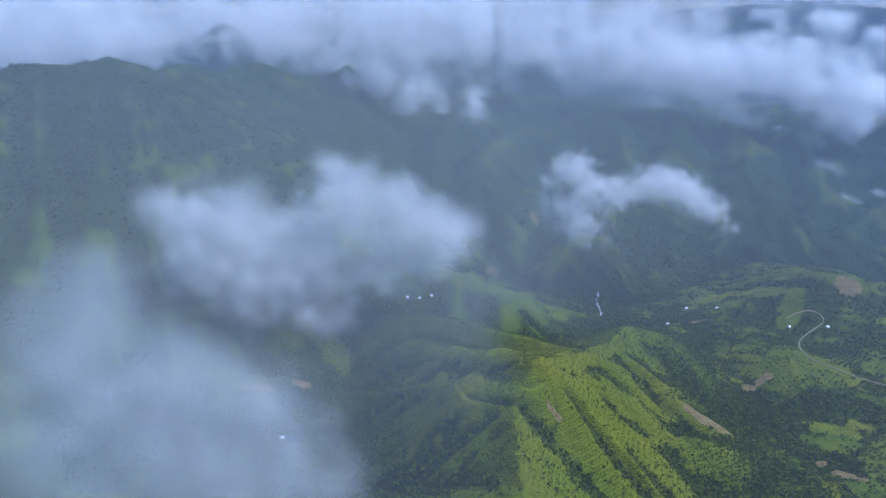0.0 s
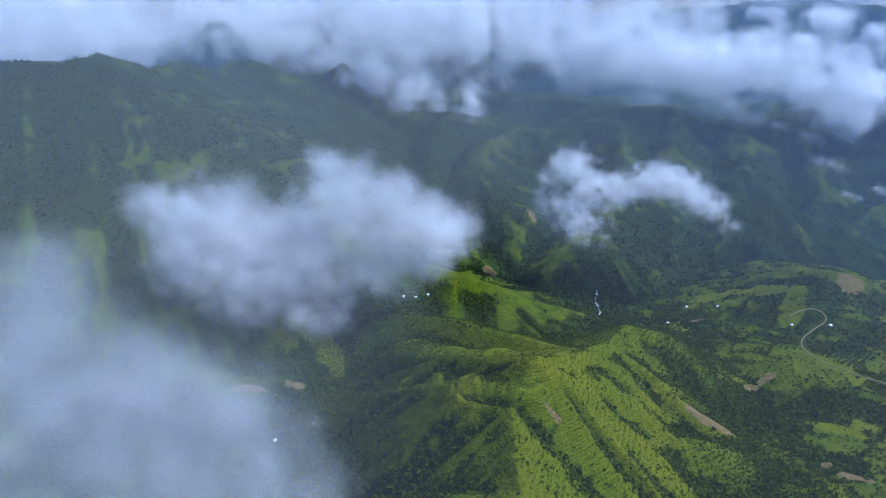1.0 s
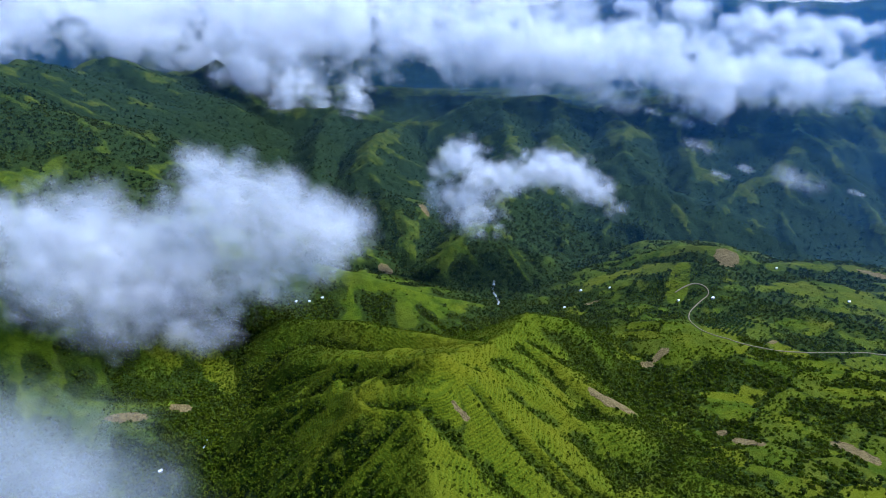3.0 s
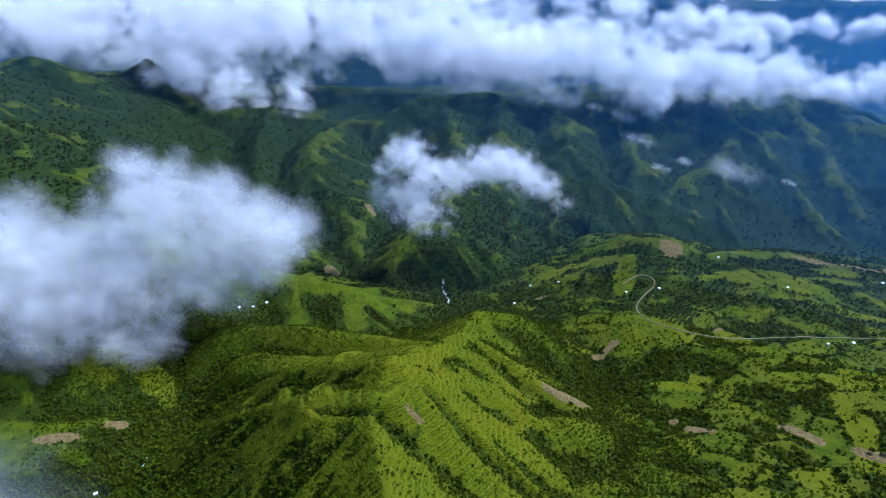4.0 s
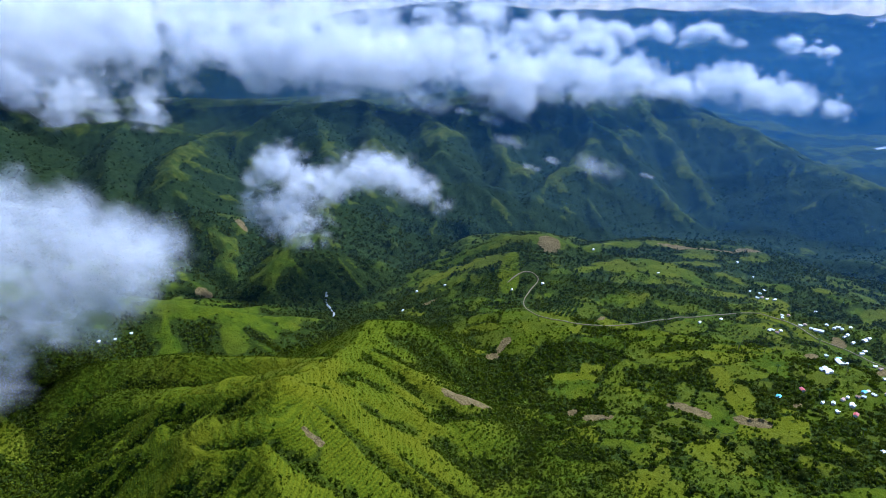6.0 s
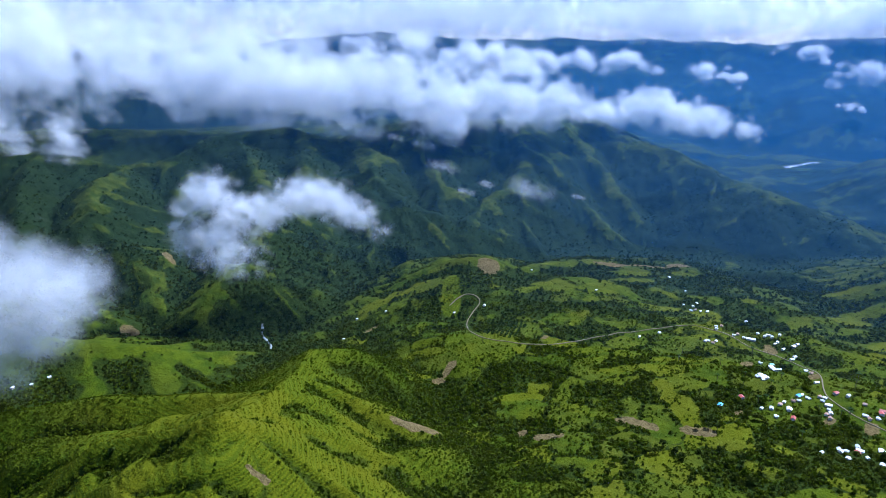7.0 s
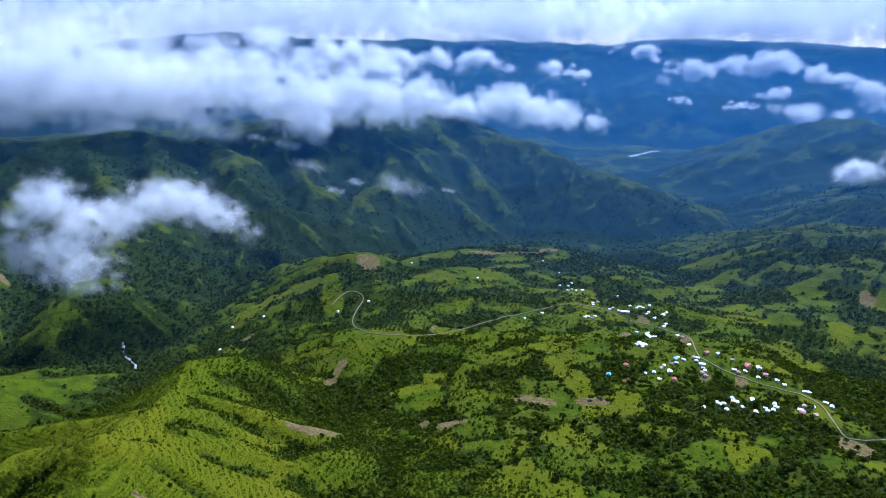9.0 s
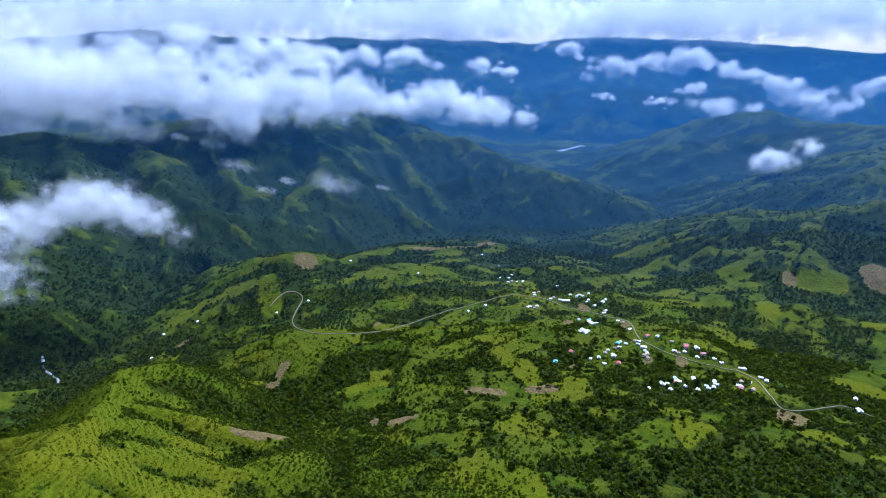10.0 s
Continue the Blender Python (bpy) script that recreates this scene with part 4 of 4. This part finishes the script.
KINDS = [(6.5, 5, 2.6, 1.3, TIN, "pale tin", True, 30), (8, 5.5, 2.8, 1.5, TIN, "bright tin", False, 30), (5.5, 4.5, 2.5, 1.2, TIN, "silver tin", False, 22), (11, 7, 3.2, 1.7, TIN, "white", True, 9),
         (7, 5, 2.7, 1.4, RUST, "rusty brown", True, 14), (9, 7, 3.0, 1.7, RED, "red", False, 8), (20, 9, 3.8, 2.2, TIN, "long white", False, 3), (9, 7, 3.0, 1.6, BLUE, "blue", False, 2), (9, 6.5, 3.0, 1.6, GREEN, "green", False, 1)]
placed = []


# Knots of houses: x, y, spread, share
KNOTS = [(856, 648, 6, 4), (936, 655, 6, 2), (851, 604, 7, 5), (890, 586, 9, 8), (878, 556, 8, 6), (835, 522, 7, 7), (785, 522, 7, 4), (738, 503, 5, 2), (809, 484, 7, 7), (771, 455, 7, 7),
         (744, 426, 8, 8), (726, 443, 7, 7), (718, 410, 7, 6), (688, 446, 9, 7), (756, 402, 7, 4), (736, 374, 8, 8), (775, 374, 7, 6), (756, 335, 7, 7), (766, 303, 6, 4),
         (655, 364, 8, 8), (678, 360, 7, 6), (690, 338, 7, 4), (690, 315, 7, 4), (665, 321, 6, 4), (712, 287, 7, 7), (738, 284, 7, 7), (694, 292, 6, 4), (664, 285, 5, 3), (795, 616, 5, 4), (916, 716, 9, 4)]


def town_spot():
    x, y, spread, _ = rng.choices(KNOTS, [k[3] for k in KNOTS])[0]
    x, y = x + rng.gauss(0, spread), y + rng.gauss(0, spread)
    if float(near_line(np.array([x]), np.array([y]), TOWN)[0]) < 5.5:
        return None
    return x, y, 35 * math.sin(x * 0.011 + y * 0.017) + rng.choice((0, 0, 90)) + rng.uniform(-14, 14)


OUTLIERS = [(635, 491, 7, 20), (672, 488, 5, 60), (737, 502, 6, 60), (778, 512, 6, 60), (738, 182, 3, 30), (775, 189, 1, 10), (597, 903, 0, 40), (770, 987, 2, 0), (935, 743, 0, 30), (913, 753, 2, 10), (763, 683, 0, 10),
            (725, 688, 2, 10), (650, 365, 1, 40), (641, 352, 0, 10), (655, 340, 2, 50), (630, 372, 2, 0), (676, 453, 1, 30), (664, 440, 0, 60), (700, 452, 2, 20), (885, 600, 0, 30), (380, 985, 2, 0), (470, 1010, 2, 10), (430, 1040, 0, 50),
            (800, 850, 2, 0), (980, 800, 2, 20), (1010, 860, 0, 10), (-195, 660, 2, 20), (-40, 1010, 2, 0), (-20, 1030, 0, 20), (-60, 1000, 2, 50), (545, 915, 2, 30)]
for number, (long, wide, eave, rise, roof, colour, porch, count) in enumerate(KINDS):
    spots = [(x, y, turn) for x, y, kind, turn in OUTLIERS if kind == number]
    tries = 0
    while len(spots) < count and tries < 4000:
        tries += 1
        spot = town_spot()
        if spot is None:
            continue
        x, y, turn = spot
        if all(math.hypot(x - p, y - q) > 5.6 for p, q in placed) and all(math.hypot(x - p, y - q) > 5.6 for p, q, _ in spots):
            spots.append((x, y, turn))
    first = None
    for x, y, turn in spots:
        placed.append((x, y))
        at = pose(x, y, float(height(np.array([x]), np.array([y]))[0]) + 0.4, 0, 0, turn) @ Matrix.Scale(0.64, 4)
        if first is None:
            first = house(long, wide, eave, rise, roof, colour, porch)
            tagged(first, f"small village house with a {colour} metal roof", "house", "houses of the village")
            first.matrix_basis = at
        else:
            copy_thing(first, at).scale = at.to_scale()
HOMES = np.array(placed)


# ---------------------------------------------------------------- trees
def leaf_clumps(at, radius, tall, n, rng, size=0.55):
    """Corners of n ragged leaf clumps (triangles) round each place, spread over an uneven crown."""
    m = len(at)
    d = rng.normal(size=(m, n, 3))
    d /= np.linalg.norm(d, axis=2, keepdims=True)
    d[..., 2] = np.abs(d[..., 2]) * 1.1 - 0.25
    reach = rng.uniform(0.45, 1.0, (m, n, 1)) * np.where(rng.random((m, n, 1)) < 0.2, 1.2, 1.0)
    c = d * reach * np.stack([radius, radius, tall], -1)[:, None, :]
    c[..., 2] += (0.45 * tall)[:, None]
    c += at[:, None, :]
    a = rng.normal(size=(m, n, 3))
    a /= np.linalg.norm(a, axis=2, keepdims=True)
    out = d + 0.5 * rng.normal(size=(m, n, 3))
    b = np.cross(out, a)
    b /= np.linalg.norm(b, axis=2, keepdims=True) + 1e-9
    a = np.cross(b, out)
    a /= np.linalg.norm(a, axis=2, keepdims=True) + 1e-9
    w = (size * radius)[:, None, None] * rng.uniform(0.7, 1.3, (m, n, 1))
    return np.stack([c + a * w, c - a * w * 0.6 + b * w, c - a * w * 0.6 - b * w * 0.9], 2)


def scatter(rmin, rmax, cell, rng):
    """Places on a jittered grid over the sector that the flight looks at."""
    g = np.arange(-rmax, rmax, cell)
    x, y = (v.ravel() for v in np.meshgrid(g, g))
    x, y = x + rng.uniform(-0.5, 0.5, x.shape) * cell, y + rng.uniform(-0.5, 0.5, y.shape) * cell
    r, yaw = np.hypot(x, y), np.degrees(np.arctan2(-x, y))
    keep = (r > rmin) & (r < rmax) & (yaw > -93) & (yaw < 40)
    return x[keep] + MID[0], y[keep] + MID[1]


def land_at(x, y):
    z = height(x, y)
    hollow = np.clip(((height(x + 20, y) + height(x - 20, y) + height(x, y + 20) + height(x, y - 20)) / 4 - z) / 4, -0.24, 0.5)
    return z, cover_at(x, y, z, hollow)


def stuff(name, tris, material, label, category):
    verts = tris.reshape(-1, 3)
    ob = link_mesh(name, verts, np.arange(len(verts)).reshape(-1, 3), material, flat=True)
    return tagged(ob, label, category, kind="stuff")


rng = np.random.default_rng(4)
ROADS = TOWN, LANE, LOWER


def clear_of(x, y):
    ok = np.ones(len(x), bool)
    for line in ROADS:
        ok &= near_line(x, y, line) > 5.5
    for hx, hy in HOMES:
        ok &= (x - hx) ** 2 + (y - hy) ** 2 > 42
    return ok


for rmin, rmax, cell, n, low, big in ((290, 950, 4.4, 13, 1.3, 3.4), (950, 1400, 7.4, 9, 1.9, 3.9), (1400, 2200, 13.5, 6, 2.0, 4.0)):
    x, y = scatter(rmin, rmax, cell, rng)
    z, (woods, crop, bare, _) = land_at(x, y)
    grown = (rng.random(len(x)) < np.clip((woods - (0.3 if rmin < 1400 else 0.6)) * 2.3, 0.04, 0.95) * (1 - bare) * (1 - 0.93 * smooth(0.6, 0.8, crop))) & clear_of(x, y)
    x, y, z, woods = x[grown], y[grown], z[grown], woods[grown]
    radius = rng.uniform(low, big, len(x)) * (0.6 + 0.5 * woods)
    tall = radius * rng.uniform(0.8, 1.5, len(x))
    bush = rng.random(len(x)) < 0.5 + 0.35 * ((np.abs(x - 40) < 220) & (np.abs(y - 640) < 200))
    at = np.stack([x, y, z - 0.15 * tall], -1)
    # the outer rings take the leaf colour darkened for cloud shade
    for some, material, label in ((~bush, WOOD_LEAF if rmin < 1400 else FAR_SHADE_LEAF, "dark green tropical woodland filling gullies and valley floors"), (bush, BUSH_LEAF if rmin < 950 else FAR_SHADE_LEAF, "lighter green shrubs and young trees between the woods")):
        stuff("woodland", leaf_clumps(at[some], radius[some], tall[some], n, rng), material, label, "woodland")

# low scrub all over the near hills
x, y = scatter(380, 980, 3.1, rng)
keep = (np.abs(x - 60) < 330) & (np.abs(y - 660) < 280)
x, y = x[keep], y[keep]
z, (woods, crop, bare, _) = land_at(x, y)
keep = (rng.random(len(x)) < np.clip(1.05 - 1.1 * crop, 0.03, 0.9)) & (bare < 0.3)
at, r = np.stack([x, y, z], -1)[keep], rng.uniform(0.8, 1.9, keep.sum())
stuff("scrub", leaf_clumps(at, r, r * 0.9, 5, rng, 0.75), BUSH_LEAF, "low green scrub covering the near hill slopes", "scrub")

# bushes strewn over the fields
x, y = scatter(400, 1100, 3.6, rng)
keep = (x > 380) & (x < 960) & (y > 220) & (y < 980)
x, y = x[keep], y[keep]
z, (woods, crop, bare, _) = land_at(x, y)
keep = (rng.random(len(x)) < np.clip(0.26 + 0.9 * fbm2(x / 22, y / 22, 3, 95), 0.03, 0.8)) & (bare < 0.4) & clear_of(x, y)
at, r = np.stack([x, y, z], -1)[keep], rng.uniform(0.7, 2.1, keep.sum())
stuff("bushes", leaf_clumps(at, r, r * 0.9, 6, rng, 0.7), BUSH_LEAF, "light green bushes strewn over the fields", "bushes")

# rows of crops on the near hill
x, y = scatter(330, 800, 2.0, rng)
keep = (np.abs(x - 150) < 190) & (np.abs(y - 600) < 230)
x, y = x[keep], y[keep]
z, (woods, crop, bare, _) = land_at(x, y)
row = np.sin(z * 1.5 + 1.5 * fbm2(x / 60, y / 60, 2, 91))
keep = (rng.random(len(x)) < crop) & (row > 0.1) & (bare < 0.3)
at, r = np.stack([x, y, z], -1)[keep], rng.uniform(0.45, 0.85, keep.sum())
stuff("crop", leaf_clumps(at, r, r * 1.2, 5, rng, 0.7), CROP_LEAF, "yellow-green rows of crops along the hill slopes", "crops")

# orchard in straight rows
c, s = math.cos(radians(40)), math.sin(radians(40))
u, v = (q.ravel() for q in np.meshgrid(np.arange(-50, 50, 6.5), np.arange(-36, 36, 6.5)))
x, y = 575 + u * c - v * s + rng.normal(0, 0.3, u.shape), 822 + u * s + v * c + rng.normal(0, 0.3, u.shape)
keep = clear_of(x, y) & (patch_mask(x, y, ORCHARD) > 0.5)
x, y = x[keep], y[keep]
z = height(x, y)
r = rng.uniform(1.5, 2.1, len(x))
tris = leaf_clumps(np.stack([x, y, z + 0.2], -1), r, r, 20, rng)
for k, t in enumerate(tris):
    verts = t.reshape(-1, 3)
    ob = link_mesh("orchard_tree", verts - (x[k], y[k], z[k]), np.arange(len(verts)).reshape(-1, 3), PALM_LEAF, flat=True)
    ob.location = (x[k], y[k], z[k])
    tagged(ob, "small grey-green orchard tree standing in a straight row", "tree", "orchard trees in rows")


def tree(kind, rng):
    """A broad-leaved tree or a palm at the origin: trunk with limbs, and a ragged crown."""
    top = new("tree" if kind != "palm" else "palm_tree")
    bm = bmesh.new()
    tall = 9.0 if kind == "palm" else rng.uniform(4.0, 6.0)

    def limb(a, b, ra, rb):
        a, b = Vector(a), Vector(b)
        side = (b - a).orthogonal().normalized()
        up = (b - a).normalized().cross(side)
        rings = []
        for p, r in ((a, ra), ((a + b) / 2 + side * ra * 0.4, (ra + rb) / 2), (b, rb)):
            rings.append([bm.verts.new(p + r * (math.cos(q) * side + math.sin(q) * up)) for q in (0, 1.257, 2.513, 3.77, 5.027)])
        for lower, upper in zip(rings, rings[1:]):
            for k in range(5):
                bm.faces.new((lower[k], lower[(k + 1) % 5], upper[(k + 1) % 5], upper[k]))

    limb((0, 0, -1), (0.3, 0.2, tall), 0.32, 0.14)
    if kind != "palm":
        for k in range(4):
            q = k * 1.6 + rng.uniform(0, 0.6)
            limb((0.2, 0.1, tall * 0.6), (2.1 * math.cos(q), 2.1 * math.sin(q), tall + 1.2), 0.13, 0.05)
    part("trunk", bm, BARK, top, "grey-brown trunk")
    if kind == "palm":
        for k in range(9):
            bm = bmesh.new()
            q = k * 2 * math.pi / 9 + rng.uniform(-0.2, 0.2)
            last = None
            for i, (out, up, w) in enumerate(((0.1, 0, 0.15), (1.2, 0.7, 0.5), (2.4, 0.6, 0.45), (3.3, -0.3, 0.1))):
                mid = Vector((0.3 + out * math.cos(q), 0.2 + out * math.sin(q), tall + up))
                across = Vector((-math.sin(q), math.cos(q), 0)) * w
                now = [bm.verts.new(mid - across + Vector((0, 0, -0.25 * w))), bm.verts.new(mid), bm.verts.new(mid + across + Vector((0, 0, -0.25 * w)))]
                if last:
                    bm.faces.new((last[0], last[1], now[1], now[0]))
                    bm.faces.new((last[1], last[2], now[2], now[1]))
                last = now
            part("frond", bm, PALM_LEAF, top)
    else:
        gen = np.random.default_rng(rng.randrange(999))
        t = leaf_clumps(np.array([[0.3, 0.2, tall * 0.55]]), np.array([3.4]), np.array([3.4]), 80, gen, 0.32)
        bm = bmesh.new()
        for tri in t.reshape(-1, 3, 3):
            bm.faces.new([bm.verts.new(p) for p in tri])
        part("crown", bm, WOOD_LEAF if kind == "wood" else BUSH_LEAF, top, "dense ragged green crown")
    return top


pick = random.Random(23)
for kind, count, label, group, area in (("wood", 110, "broad-leaved tree with a dense dark green crown", "trees in the near woods", (400, 720, 190, 480)),
                                        ("light", 60, "broad-leaved tree with a light green crown", "light trees between the fields", (400, 760, 240, 620)),
                                        ("palm", 45, "coconut palm with drooping fronds and slim trunk", "palms round the village", (640, 860, 250, 620))):
    firsts = []
    for k in range(count):
        x, y = pick.uniform(area[0], area[1]), pick.uniform(area[2], area[3])
        if not clear_of(np.array([x]), np.array([y]))[0]:
            continue
        z = float(height(np.array([x]), np.array([y]))[0])
        at = pose(x, y, z, 0, 0, pick.uniform(0, 360)) @ Matrix.Scale(pick.uniform(0.75, 1.25), 4)
        if len(firsts) < 5:
            ob = tagged(tree(kind, pick), label, "tree", group)
            ob.matrix_basis = at
            firsts.append(ob)
        else:
            ob = copy_thing(pick.choice(firsts), at)
            ob.scale = at.to_scale()
